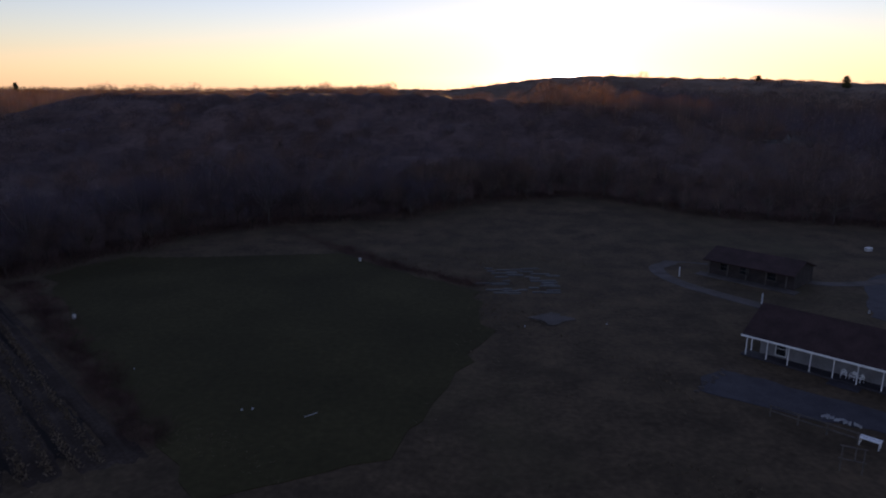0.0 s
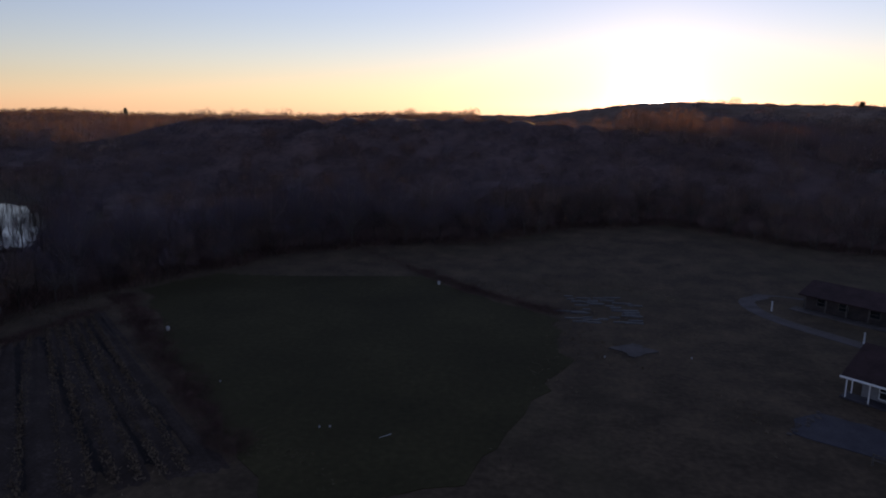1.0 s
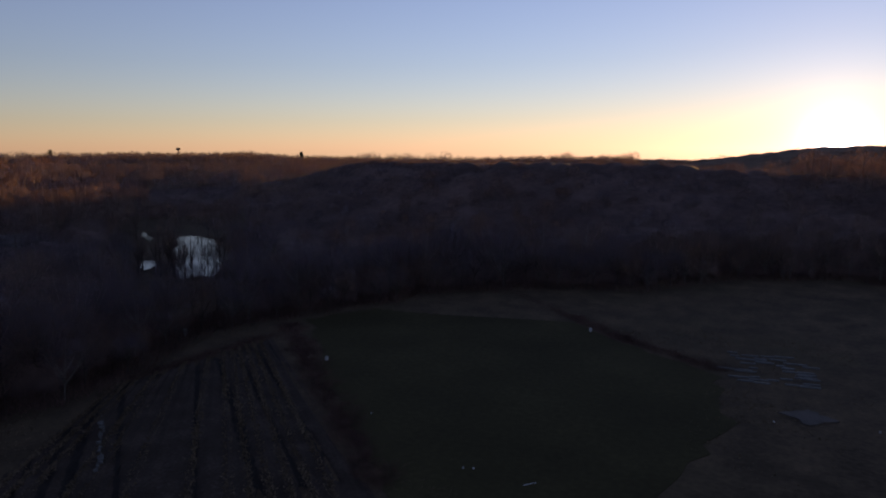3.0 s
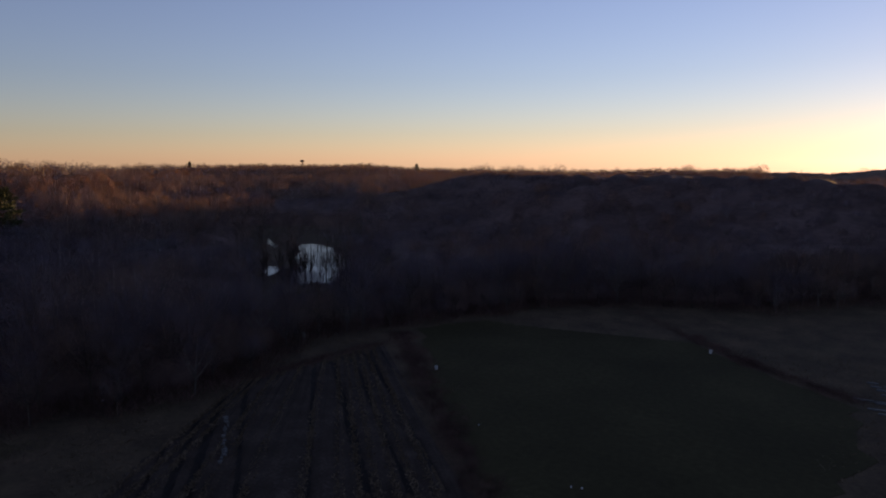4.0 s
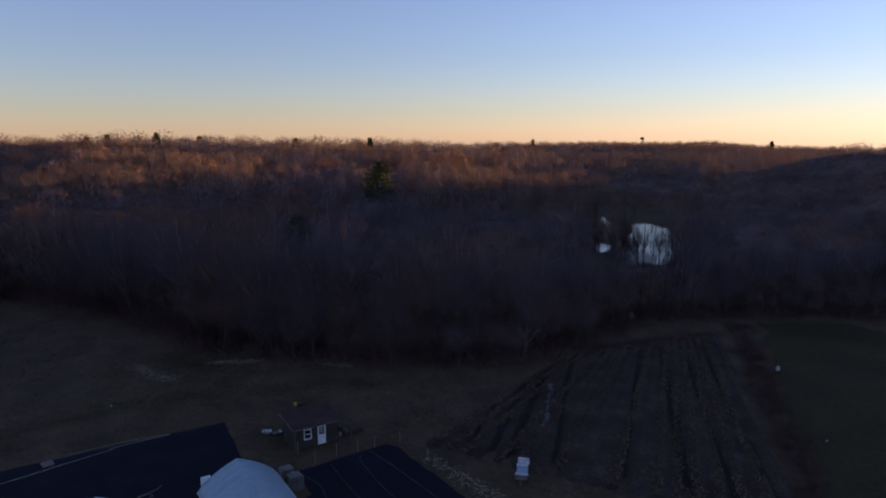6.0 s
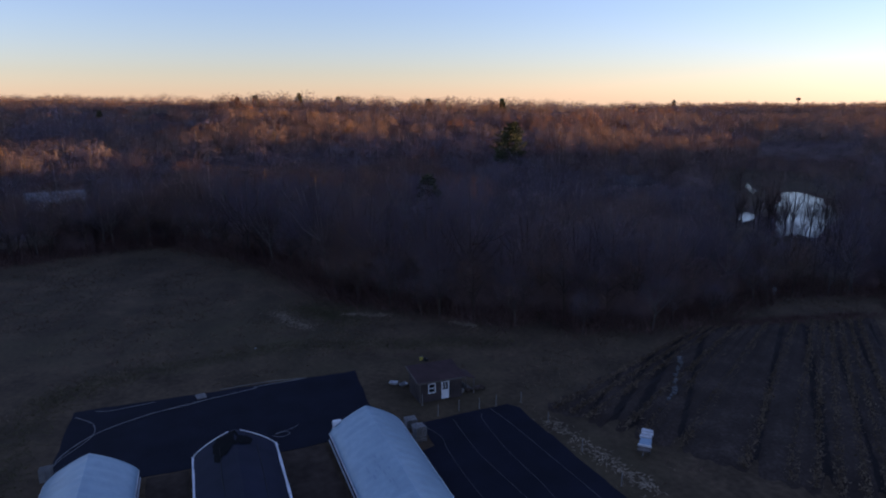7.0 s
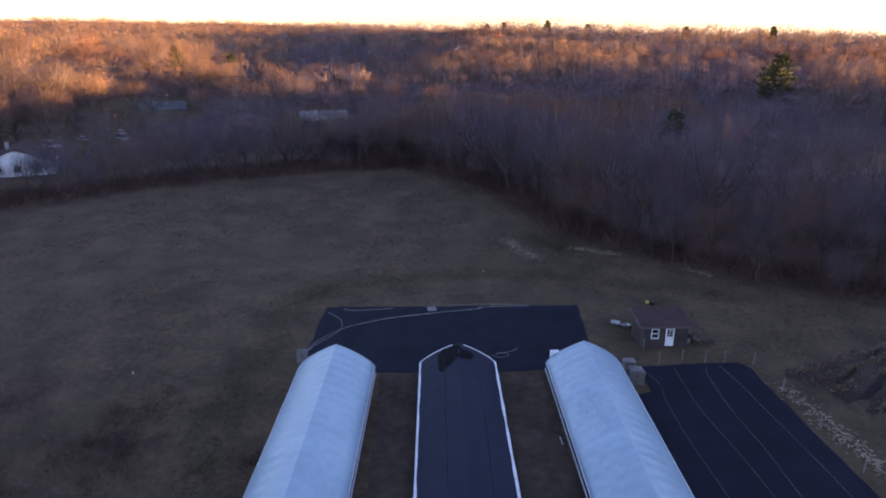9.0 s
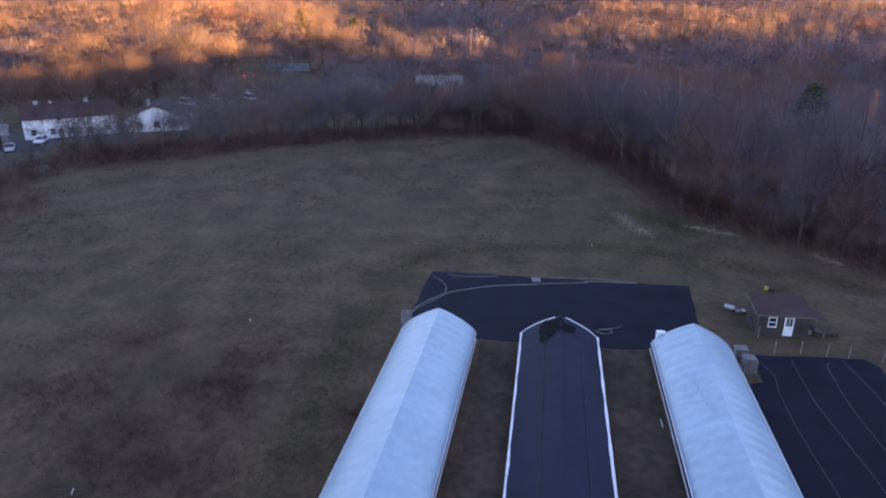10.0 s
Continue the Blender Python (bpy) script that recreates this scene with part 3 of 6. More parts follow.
# the belt along the clearing: single trees
belt = woods_places(70, 215, 4.5, len(near_kinds), 11, 0.9, 1.3)
belt[:, 3] *= np.where((belt[:, 0] < -95) & (belt[:, 1] < 5), np.where(belt[:, 1] > -62, 1.05, 0.95), 1.1)
belt = belt[np.hypot(belt[:, 0] + 92, belt[:, 1] + 80) > 11]
dist = edge_distance(belt[:, 0], belt[:, 1], OPEN)
belt = belt[(dist < 14)]
dist = dist[dist < 14]
belt[:, 3] *= np.interp(dist, [0, 4, 11], [0.6, 0.85, 1.08]) * np.where(belt[:, 1] < -45, 0.95, 1.0)   # lower at the very edge
belt = belt[np.argsort(np.hypot(belt[:, 0], belt[:, 1]))]
bearing = np.degrees(np.arctan2(-belt[:, 0], belt[:, 1]))
belt[:, 3] *= np.where(bearing > 126.5, 0.5, 1.0)
scatter("hedge_trees", near_kinds, belt[240:], M["bark"], "leafless brown hedge trees between the meadow and the village", "woods")
belt = belt[:240]
masters = []
for k, (v, f, slots) in enumerate(near_kinds):
    tree = base("bare_tree", "leafless grey-brown tree at the edge of the meadow", "tree", pose(0, 0, 0), "woodland edge trees")
    hue = M[("bark", "bark_grey", "bark_grey", "bark", "bark_grey", "bark_grey")[k]]
    for name, faces, mat in (("trunk", f[slots == 1], M["pale_bark"] if k == 2 else M["trunk_bark"]), ("crown", f[slots == 0], hue)):
        used, idx = np.unique(faces, return_inverse=True)
        ob = soup(name, v[used], idx.reshape(-1, 3), mat, "", "", "")
        ob.parent = tree
    masters.append(tree)
free = set(range(len(masters)))
for x, y, z, s, turn, k in belt:
    k = int(k)
    m = pose(x, y, z, 0, 0, math.degrees(turn))
    if k in free:
        free.discard(k)
        masters[k].matrix_basis = m @ Matrix.Scale(s, 4)
    else:
        c = copy_thing(masters[k], m)
        c.matrix_basis = m @ Matrix.Scale(s, 4)

mid = woods_places(75, 450, 9.2, len(mid_kinds), 12, 0.7, 1.15)
mid = mid[edge_distance(mid[:, 0], mid[:, 1], OPEN) > 12]


def by_hue(places, seed):
    """Sorts trees into brown, grey and russet stands."""
    rng = np.random.default_rng(seed)
    u = 0.5 + rng.uniform(-0.16, 0.16, len(places)) + 0.5 * np.sin(places[:, 0] / 43) * np.sin(places[:, 1] / 57 + 1)
    # golden sunlight put into the colour: mostly brown trees on the lit slope
    slope = (np.hypot(places[:, 0], places[:, 1]) > 230) & (np.degrees(np.arctan2(-places[:, 0], places[:, 1])) > 100)
    u = np.where(slope, u * 0.5 + 0.5 * (u > 0.85), u)
    return places[u < 0.4], places[(u >= 0.4) & (u < 0.8)], places[u >= 0.8]


inner = woods_places(75, 255, 8.3, len(inner_kinds), 16, 0.7, 1.15)
inner[:, 3] *= 0.86
inner = inner[edge_distance(inner[:, 0], inner[:, 1], OPEN) > 12]
mid = mid[np.hypot(mid[:, 0], mid[:, 1]) > 255]
for stand, mat, hue in zip(by_hue(inner, 3), ("bark", "bark_grey", "bark_russet"), ("brown", "grey", "russet")):
    scatter("woods", inner_kinds, stand, M[mat], "leafless valley woodland of " + hue + " trees", "woods")
for stand, mat, hue in zip(by_hue(mid, 1), ("bark", "bark_grey", "bark_russet"), ("brown", "grey", "russet")):
    scatter("woods", mid_kinds, stand, M[mat], "leafless winter woodland of " + hue + " trees", "woods")
far_places = woods_places(450, 830, 10.6, len(far_kinds), 13, 0.62, 1.2)
HILL_HOUSES = [(-469.0, 30.3), (-560.0, -2.0)]
for hx, hy in HILL_HOUSES:   # open ground before the hill houses
    gap = (np.hypot(far_places[:, 0] - hx, far_places[:, 1] - hy) > 20) & ((np.abs(far_places[:, 1] - hy) > 14) | (far_places[:, 0] < hx) | (far_places[:, 0] > hx + 60))
    far_places = far_places[gap]
for stand, mat, hue in zip(by_hue(far_places, 2), ("bark", "bark_grey", "bark_russet"), ("brown", "grey", "russet")):
    scatter("far_woods", far_kinds, stand, M[mat], "leafless " + hue + " woodland on the rising land", "woods")
shrubs = [shrub_arrays(400 + k, 2.2, 3.4, 90, 0.05) for k in range(5)]
brush = woods_places(70, 230, 2.3, len(shrubs), 14, 0.6, 1.3)
brush[:, 3] *= np.where(brush[:, 1] < -45, np.where(np.degrees(np.arctan2(-brush[:, 0], brush[:, 1])) > 126.5, 0.85, 1.55), 1.3)
brush = brush[edge_distance(brush[:, 0], brush[:, 1], OPEN) < 13]
scatter("edge_brush", shrubs, brush, M["brush"], "russet leafless brush along the woodland edge", "brush")

# the far canopy, crown by crown, with loose twigs on it
az = np.radians(np.arange(-40, 138, 0.3))
rr = np.concatenate([np.arange(430, 800, 5.0), np.arange(800, 1420, 7.0)])
A, R = np.meshgrid(az, rr)
X, Y = -R * np.sin(A), R * np.cos(A)


def crowns(x, y, size):
    best = np.zeros_like(x)
    cx, cy = np.floor(x / size), np.floor(y / size)
    for dx in (-1, 0, 1):
        for dy in (-1, 0, 1):
            ix, iy = cx + dx, cy + dy
            h1 = np.sin(ix * 127.1 + iy * 311.7) * 43758.5453
            h2 = np.sin(ix * 269.5 + iy * 183.3) * 43758.5453
            h1, h2 = h1 - np.floor(h1), h2 - np.floor(h2)
            d2 = ((x - (ix + h1) * size) ** 2 + (y - (iy + h2) * size) ** 2) / (size * 0.72) ** 2
            best = np.maximum(best, np.sqrt(np.clip(1 - d2, 0, 1)) * (0.65 + 0.5 * h1))
    return best


Z = height(X, Y) + np.interp(R, [430, 490, 800], [-8.0, 3.0, 5.5]) + 4.0 * crowns(X, Y, 14.0)
for hx, hy in HILL_HOUSES:
    Z = np.where((np.abs(Y - hy) < 16) & (X > hx - 20) & (X < hx + 60), height(X, Y) - 1.5, Z)
grid_mesh("far_canopy", X, Y, Z, M["canopy"], "continuous leafless canopy of the distant hills", "woods", "stuff")
# the dense understorey of the nearer woods
HOUSES_IN_WOODS = [(-213, -124), (-244, -88), (-220, -30), (132, 258), (112, 248), (-189, 139), (-245, 134)]
A, R = np.meshgrid(np.radians(np.arange(-38, 135, 0.45)), np.arange(84, 445, 4.0))
X, Y = -R * np.sin(A), R * np.cos(A)
wooded = ~inside(X, Y, POND) & ~inside(X, Y, VILLAGE) & ~inside(X, Y, OPEN)
wooded &= (edge_distance(X, Y, POND) > 14) & (edge_distance(X, Y, VILLAGE) > 12) & (edge_distance(X, Y, OPEN) > 7)
for hx, hy in HOUSES_IN_WOODS:
    wooded &= np.hypot(X - hx, Y - hy) > 22
bearing = np.degrees(np.arctan2(-X, Y))
wooded &= ~((bearing > 36) & (bearing < 46) & (R > 120) & (R < 330))
land_z = height(X, Y)
# full height from the added swell's crest on, to block the low sun
lift = (3.4 + 2.5 * crowns(X, Y, 9.0)) * np.where((bearing > -8) & (bearing < 35) & (R > 200), np.interp(R, [200, 250, 272], [0.4, 0.5, 1.0]), 1.0)
grid_mesh("understorey", X, Y, land_z + np.where(wooded & (R > np.where(bearing > 98, 200, 88)), lift, -5.0), M["thicket"], "dense grey-brown thicket under the bare trees", "woods", "stuff")
tuft_kinds = [tree_arrays(500 + k, 13.5, 5.6, 0, 44, 1.3, shell=0.35, length=(0.08, 0.16)) for k in range(4)]
tufts = woods_places(790, 1330, 14, 4, 15, 0.9, 1.25)
scatter("far_tree_tops", tuft_kinds, tufts, M["bark"], "bare tree tops on the distant hills", "woods")


def pine_arrays(seed, h, reach, layers):
    rng = np.random.default_rng(seed)
    V, F = [], []
    wide = reach > 6
    layers = 10 if wide else layers
    for i in range(layers):
        f = i / layers
        z = h * (0.3 + 0.68 * f)
        for k in range(8 if wide else 7):
            w = rng.uniform(0, 6.28)
            R0 = reach * ((1 - f) ** 0.75 if wide else (1 - f * f) ** 0.9) * rng.uniform(0.45, 1.1) + 0.4
            for j in range(46 if wide else 20):
                g = rng.uniform(0.2, 1.0)
                c = np.array([math.cos(w) * R0 * g, math.sin(w) * R0 * g, z + 0.16 * R0 * g + rng.normal(0, 0.12)]) + rng.normal(0, 0.4, 3) * np.array([1, 1, 0.6])
                d = np.array([math.cos(w), math.sin(w), 0.5]) + rng.normal(0, 0.7, 3)
                d *= rng.uniform(0.5, 1.1) / np.linalg.norm(d)
                s = np.cross(d, rng.normal(size=3))
                s *= 0.26 / np.linalg.norm(s)
                k0 = len(V)
                V.extend((c - s, c + s, c + d))
                F.append((k0, k0 + 1, k0 + 2))
    return np.array(V), np.array(F)


def pine(x, y, h, reach, seed, label):
    z = float(height(x, y))
    ob = base("pine_tree", label, "tree", pose(x, y, z))
    bm = tube(bmesh.new(), [(0, 0, -0.4), (0.1, 0, h * 0.4), (0, 0.1, h * 0.97)], 0.022 * h, 7, 0.05)
    part("trunk", bm, M["bark"], ob)
    v, f = pine_arrays(seed, h, reach, int(h * 0.9))
    c = soup("crown", v, f, M["needles"], "", "", "")
    c.parent = ob


def polar(az_deg, r):
    return -r * math.sin(radians(az_deg)), r * math.cos(radians(az_deg))


pine(*polar(62.2, 255), 22.5, 9.5, 1, "tall dark green pine standing above the bare woodland")
pine(*polar(108.5, 330), 15, 4, 2, "dark pine with a yellowed top among bare trees")
pine(*polar(104.5, 335), 14, 4, 3, "dark green pine among bare trees")
pine(*polar(69.1, 152), 14.5, 2.8, 4, "slender dark green pine in the valley woodland")
pine(*polar(31.4, 900), 20, 4, 5, "dark pine breaking the skyline")
pine(*polar(49.5, 1000), 21, 5, 6, "dark pine on the distant ridge")
pine(*polar(-30.0, 600), 15.5, 3.6, 7, "dark pine on the sunlit ridge")
pine(*polar(-24.3, 640), 12, 3.4, 8, "small dark pine on the ridge")
for k, az_deg in enumerate((84.3, 82.9, 79.5, 76.4, 69.0, 63.0, 94.2)):   # dark conifers along the skyline
    pine(*polar(az_deg, 535 + 9 * (k % 4)), 15.3 + 1.3 * (k % 3), 2.8 + 0.4 * (k % 3), 20 + k, "dark conifer standing on the wooded skyline")
for az_deg, r, h in ((9.5, 880, 24), (10.6, 890, 17), (11.6, 880, 15), (12.6, 890, 14), (13.6, 890, 13), (-15.9, 655, 15), (-24.0, 660, 13)):
    x, y = polar(az_deg, r)
    big = copy_thing(masters[1], pose(x, y, float(height(x, y)), 0, 0, az_deg * 40))
    big.matrix_basis = pose(x, y, float(height(x, y)), 0, 0, az_deg * 40) @ Matrix.Scale(h / 11.0, 4)
    tagged(big, "tall leafless tree standing above the skyline woods", group="skyline trees")
# tall trees round the village and along the pond's near shore
rng = random.Random(44)
for k, (x, y, f) in enumerate(((-190, -133, 1.5), (-200, -119, 1.35), (-178, -130, 1.3), (-168, -124, 1.2), (-232, -119, 1.6), (-240, -112, 1.3), (-222, -128, 1.4), (-283, -86, 1.7), (-276, -79, 1.4), (-290, -78, 1.4),
                               (-172, -82, 0.9), (-182, -82, 0.95), (-196, -84, 1.0), (-208, -82, 1.0), (-222, -84, 1.05), (-157, -112, 1.2),
                               (-161, -98, 0.7), (-166, -106, 0.9), (-176, -93, 0.75), (-188, -89, 0.8), (-171, -99, 0.7), (-199, -97, 0.8), (-232, -104, 1.0), (-266, -146, 2.3), (-300, -150, 2.2), (-290, -96, 2.3), (-281, -104, 2.0), (-250, -140, 1.9), (-205, -104, 1.1), (-176, -112, 1.1), (-240, -96, 1.1), (-186, -106, 1.0),
                               (-186, -131, 1.9), (-189, -117, 1.7), (-226, -117, 1.9), (-262, -80, 1.7), (-178, -141, 1.8), (-203, -139, 1.5), (-215, -146, 1.6), (-236, -132, 1.6))):
    m = pose(x + rng.uniform(-1, 1), y + rng.uniform(-1, 1), float(height(x, y)), 0, 0, k * 57)
    big = copy_thing(masters[(3, 4, 0, 3, 1)[k % 5]], m)
    big.matrix_basis = m @ Matrix.Scale(f, 4)
    tagged(big, "spreading leafless tree among the village buildings", group="village trees")
dome_v, dome_f, dome_split = tree_arrays(640, 16.0, 7.6, 12, 3600, 0.16, 5, low=0.3, length=(0.05, 0.12))
dome = base("bare_tree", "broad leafless tree catching the low sun behind the village", "tree", pose(0, 0, 0), "village trees")
for name, faces, mat in (("trunk", dome_f[dome_split == 1], M["pale_bark"]), ("crown", dome_f[dome_split == 0], M["bark"])):
    used, idx = np.unique(faces, return_inverse=True)
    ob = soup(name, dome_v[used], idx.reshape(-1, 3), mat, "", "", "")
    ob.parent = dome
for k, (az_deg, r, h) in enumerate(((125.4, 189, 17), (127.3, 193, 15.5), (123.4, 195, 16.5), (121.8, 196, 17.5), (128.8, 186, 16), (117.7, 206, 18), (119.9, 210, 16.5), (130.5, 190, 16), (126.3, 214, 18), (122.6, 218, 18))):
    x, y = polar(az_deg, r)
    m = pose(x, y, float(height(x, y)), 0, 0, k * 71) @ Matrix.Scale(h / 16.0, 4)
    if k:
        copy_thing(dome, m).matrix_basis = m
    else:
        dome.matrix_basis = m
slim_v, slim_f, slim_split = tree_arrays(611, 13.0, 2.2, 9, 240, 0.07, 5, low=0.3)
slim = base("bare_tree", "slender leafless tree on the pond shore", "tree", pose(0, 0, 0), "pond shore trees")
for name, faces, mat in (("trunk", slim_f[slim_split == 1], M["trunk_bark"]), ("crown", slim_f[slim_split == 0], M["bark"])):
    used, idx = np.unique(faces, return_inverse=True)
    ob = soup(name, slim_v[used], idx.reshape(-1, 3), mat, "", "", "")
    ob.parent = slim
spots = [(-110.4, 129.6, 0.8), (-107.2, 132.0, 0.95), (-112.6, 129.2, 0.7), (-117.5, 131.8, 0.9), (-104.8, 139.2, 1.05), (-119.5, 132.8, 1.0), (-123.5, 137.0, 0.9), (-128, 143.5, 1.0), (-107.8, 143.5, 0.9), (-112, 150, 0.9), (-101, 126, 0.6), (-105, 128, 0.55), (-114, 132, 0.75), (-118, 137, 0.7), (-94, 123, 0.8), (-102.5, 131.5, 0.95), (-103.5, 135.5, 1.0), (-105.3, 133.0, 0.7), (-116.5, 131.0, 1.05), (-119.0, 129.5, 0.9), (-122.0, 131.0, 1.0), (-124.5, 128.0, 0.85), (-113.0, 133.5, 0.9)]
for k, (x, y, f) in enumerate(spots):
    m = pose(x, y, 0, 0, 0, k * 71)
    ob = slim if k == 0 else copy_thing(slim, m)
    ob.matrix_basis = m @ Matrix.Scale(f, 4)
for k, (az_deg, r, f) in enumerate(((41.4, 172, 0.45), (42.6, 168, 0.5), (43.9, 190, 0.6), (45.2, 180, 0.9), (36.6, 172, 1.1), (36.0, 168, 1.2), (37.1, 166, 0.7), (35.3, 173, 1.2), (39.6, 163, 0.3), (38.4, 164, 0.35), (40.3, 166, 0.4))):
    x, y = polar(az_deg, r)
    m = pose(x, y, 0, 0, 0, k * 83)
    shore = copy_thing(masters[(1, 5, 0)[k % 3]], m)
    shore.matrix_basis = m @ Matrix.Scale(f, 4)
    tagged(shore, "leafless tree leaning over the pond shore", group="pond shore trees")
# twiggy growth along the water's edge and in the backwaters
reed_rng = np.random.default_rng(57)
rx, ry = reed_rng.uniform(-205, -95, 60000), reed_rng.uniform(122, 208, 60000)
off = edge_distance(rx, ry, POND)
bank = (off < np.where(inside(rx, ry, POND), 1.0, 2.6)) & (reed_rng.random(len(rx)) < 0.11)
arms = (((np.hypot((rx + 181) * 0.7, ry - 190.5) < 9.5) | (np.hypot(rx + 135, ry - 141) < 9.5)) & (reed_rng.random(len(rx)) < 0.06) & ~inside(rx, ry, POND))
bank |= arms
rx, ry = rx[bank], ry[bank]
scatter("shore_brush", shrubs, np.stack([rx, ry, np.full(len(rx), 0.0), reed_rng.uniform(0.15, 0.5, len(rx)), reed_rng.uniform(0, 6.28, len(rx)), reed_rng.integers(0, len(shrubs), len(rx))], 1), M["brush"], "dark twiggy growth along the pond shore", "brush")
for k, (x, y, f) in enumerate(((-131, 136, 0.7), (-128.5, 132, 0.8), (-133.5, 139, 0.75), (-130, 134.2, 0.55), (-173, 177, 0.8), (-178, 183, 0.9), (-170, 175, 0.75), (-183, 188, 0.85), (-106, 136.5, 0.75), (-109.5, 139.5, 0.8), (-114.5, 146, 0.85), (-116, 134.5, 0.6), (-121, 139.5, 0.8), (-126, 146.5, 0.7), (-108.8, 131.5, 0.6), (-114.8, 130.6, 0.65))):
    m = pose(x, y, 0, 0, 0, k * 47 + 20) @ Matrix.Scale(f, 4)
    copy_thing(slim, m).matrix_basis = m
# dark weedy strips between the plots
rs = np.random.default_rng(91)
strips = []
for (xa, ya), (xb, yb), half, n in (((-66, 102), (-25, 53), 1.7, 330), ((-34, 141), (-9, 112), 1.3, 140), ((-9, 112), (6, 100), 1.2, 70), ((-70, 67), (-64, 95), 1.0, 90)):
    t = rs.random(n)
    L = math.hypot(xb - xa, yb - ya)
    off = rs.normal(0, half * 0.6, n)
    strips.append(np.stack([xa + (xb - xa) * t - (yb - ya) / L * off, ya + (yb - ya) * t + (xb - xa) / L * off, np.zeros(n), rs.uniform(0.2, 0.5, n), rs.uniform(0, 6.28, n), rs.integers(0, len(shrubs), n)], 1))
scatter("weeds", shrubs, np.concatenate(strips), M["brush"], "dark brown dead weeds between the plots", "weeds")

# tufts of dead grass and greener growth on the meadow
tuft_small = [shrub_arrays(430 + k, 0.55, 0.9, 16, 0.05) for k in range(4)]
n = 9000
tx, ty = rs.uniform(-155, 5, n), rs.uniform(-90, 40, n)
clump = np.sin(tx / 7.3 + 2 * np.sin(ty / 11)) * np.sin(ty / 6.1 + 2 * np.sin(tx / 13)) + rs.normal(0, 0.5, n)
ok = inside(tx, ty, OPEN) & (clump > 0.55) & (np.hypot(tx + 45, ty) > 38) & (np.hypot(tx, ty) > 25)
tx, ty = tx[ok], ty[ok]
n = len(tx)
for gx, gy, spread, m in ((-44.8, -24.5, 2.2, 260), (-37.6, -28.8, 2.6, 260), (-35.3, -22.5, 2.4, 220), (-44.0, -36.8, 2.6, 220), (-51.4, -24.2, 1.8, 120), (-53.0, -35.5, 2.5, 160), (-43.4, -11.8, 1.0, 60)):   # thick dark weeds on the rough ground
    tx, ty = np.append(tx, rs.normal(gx, spread, m)), np.append(ty, rs.normal(gy, spread, m))
n = len(tx)
scatter("dead_grass", tuft_small, np.stack([tx, ty, np.zeros(n), rs.uniform(0.5, 1.3, n), rs.uniform(0, 6.28, n), rs.integers(0, 4, n)], 1), M["brush"], "dark tufts of dead grass on the meadow", "grass")
green = []
for gx, gy, wx, wy, turn, m in ((-101, 25.5, 9, 2.2, -18, 900), (-82, -67, 5, 5, 20, 900), (-118, -30, 14, 3, 70, 500), (-70, -30, 10, 3, 30, 350)):
    u, v, a = rs.normal(0, wx, m), rs.normal(0, wy, m), radians(turn)
    green.append(np.stack([gx + u * math.cos(a) - v * math.sin(a), gy + u * math.sin(a) + v * math.cos(a), np.zeros(m), rs.uniform(0.25, 0.6, m), rs.uniform(0, 6.28, m), rs.integers(0, 4, m)], 1))
scatter("green_grass", tuft_small, np.concatenate(green), M["grass"], "patches of green winter grass on the meadow", "grass")

# ---- the nursery: greenhouses, ground cloth, shed ----
def arch(w, h, side, n=22):
    """Gothic hoop profile from one foot to the other."""
    out = [(-w / 2, 0.0)]
    for k in range(n + 1):
        s = -math.cos(math.pi * k / n)
        out.append((s * w / 2, side + (h - side) * max(0.0, 1 - abs(s) ** 1.14) ** 0.72))
    return out + [(w / 2, 0.0)]


def vault(bm, xs, profile, y0, swell):
    """A skin over the profile along xs; swell(x) lifts it between the hoops."""
    top = len(profile) // 2
    rings = []
    for x in xs:
        g = swell(x)
        rings.append([bm.verts.new((x, y0 + y * (1 + g * 0.006), z * (1 + g * 0.02))) for y, z in profile])
    for a, b in zip(rings, rings[1:]):
        for k in range(len(profile) - 1):
            bm.faces.new((a[k], a[k + 1], b[k + 1], b[k]))
        bm.edges.get((a[top], b[top])).smooth = False   # the two slopes meet in a crease
    return bm


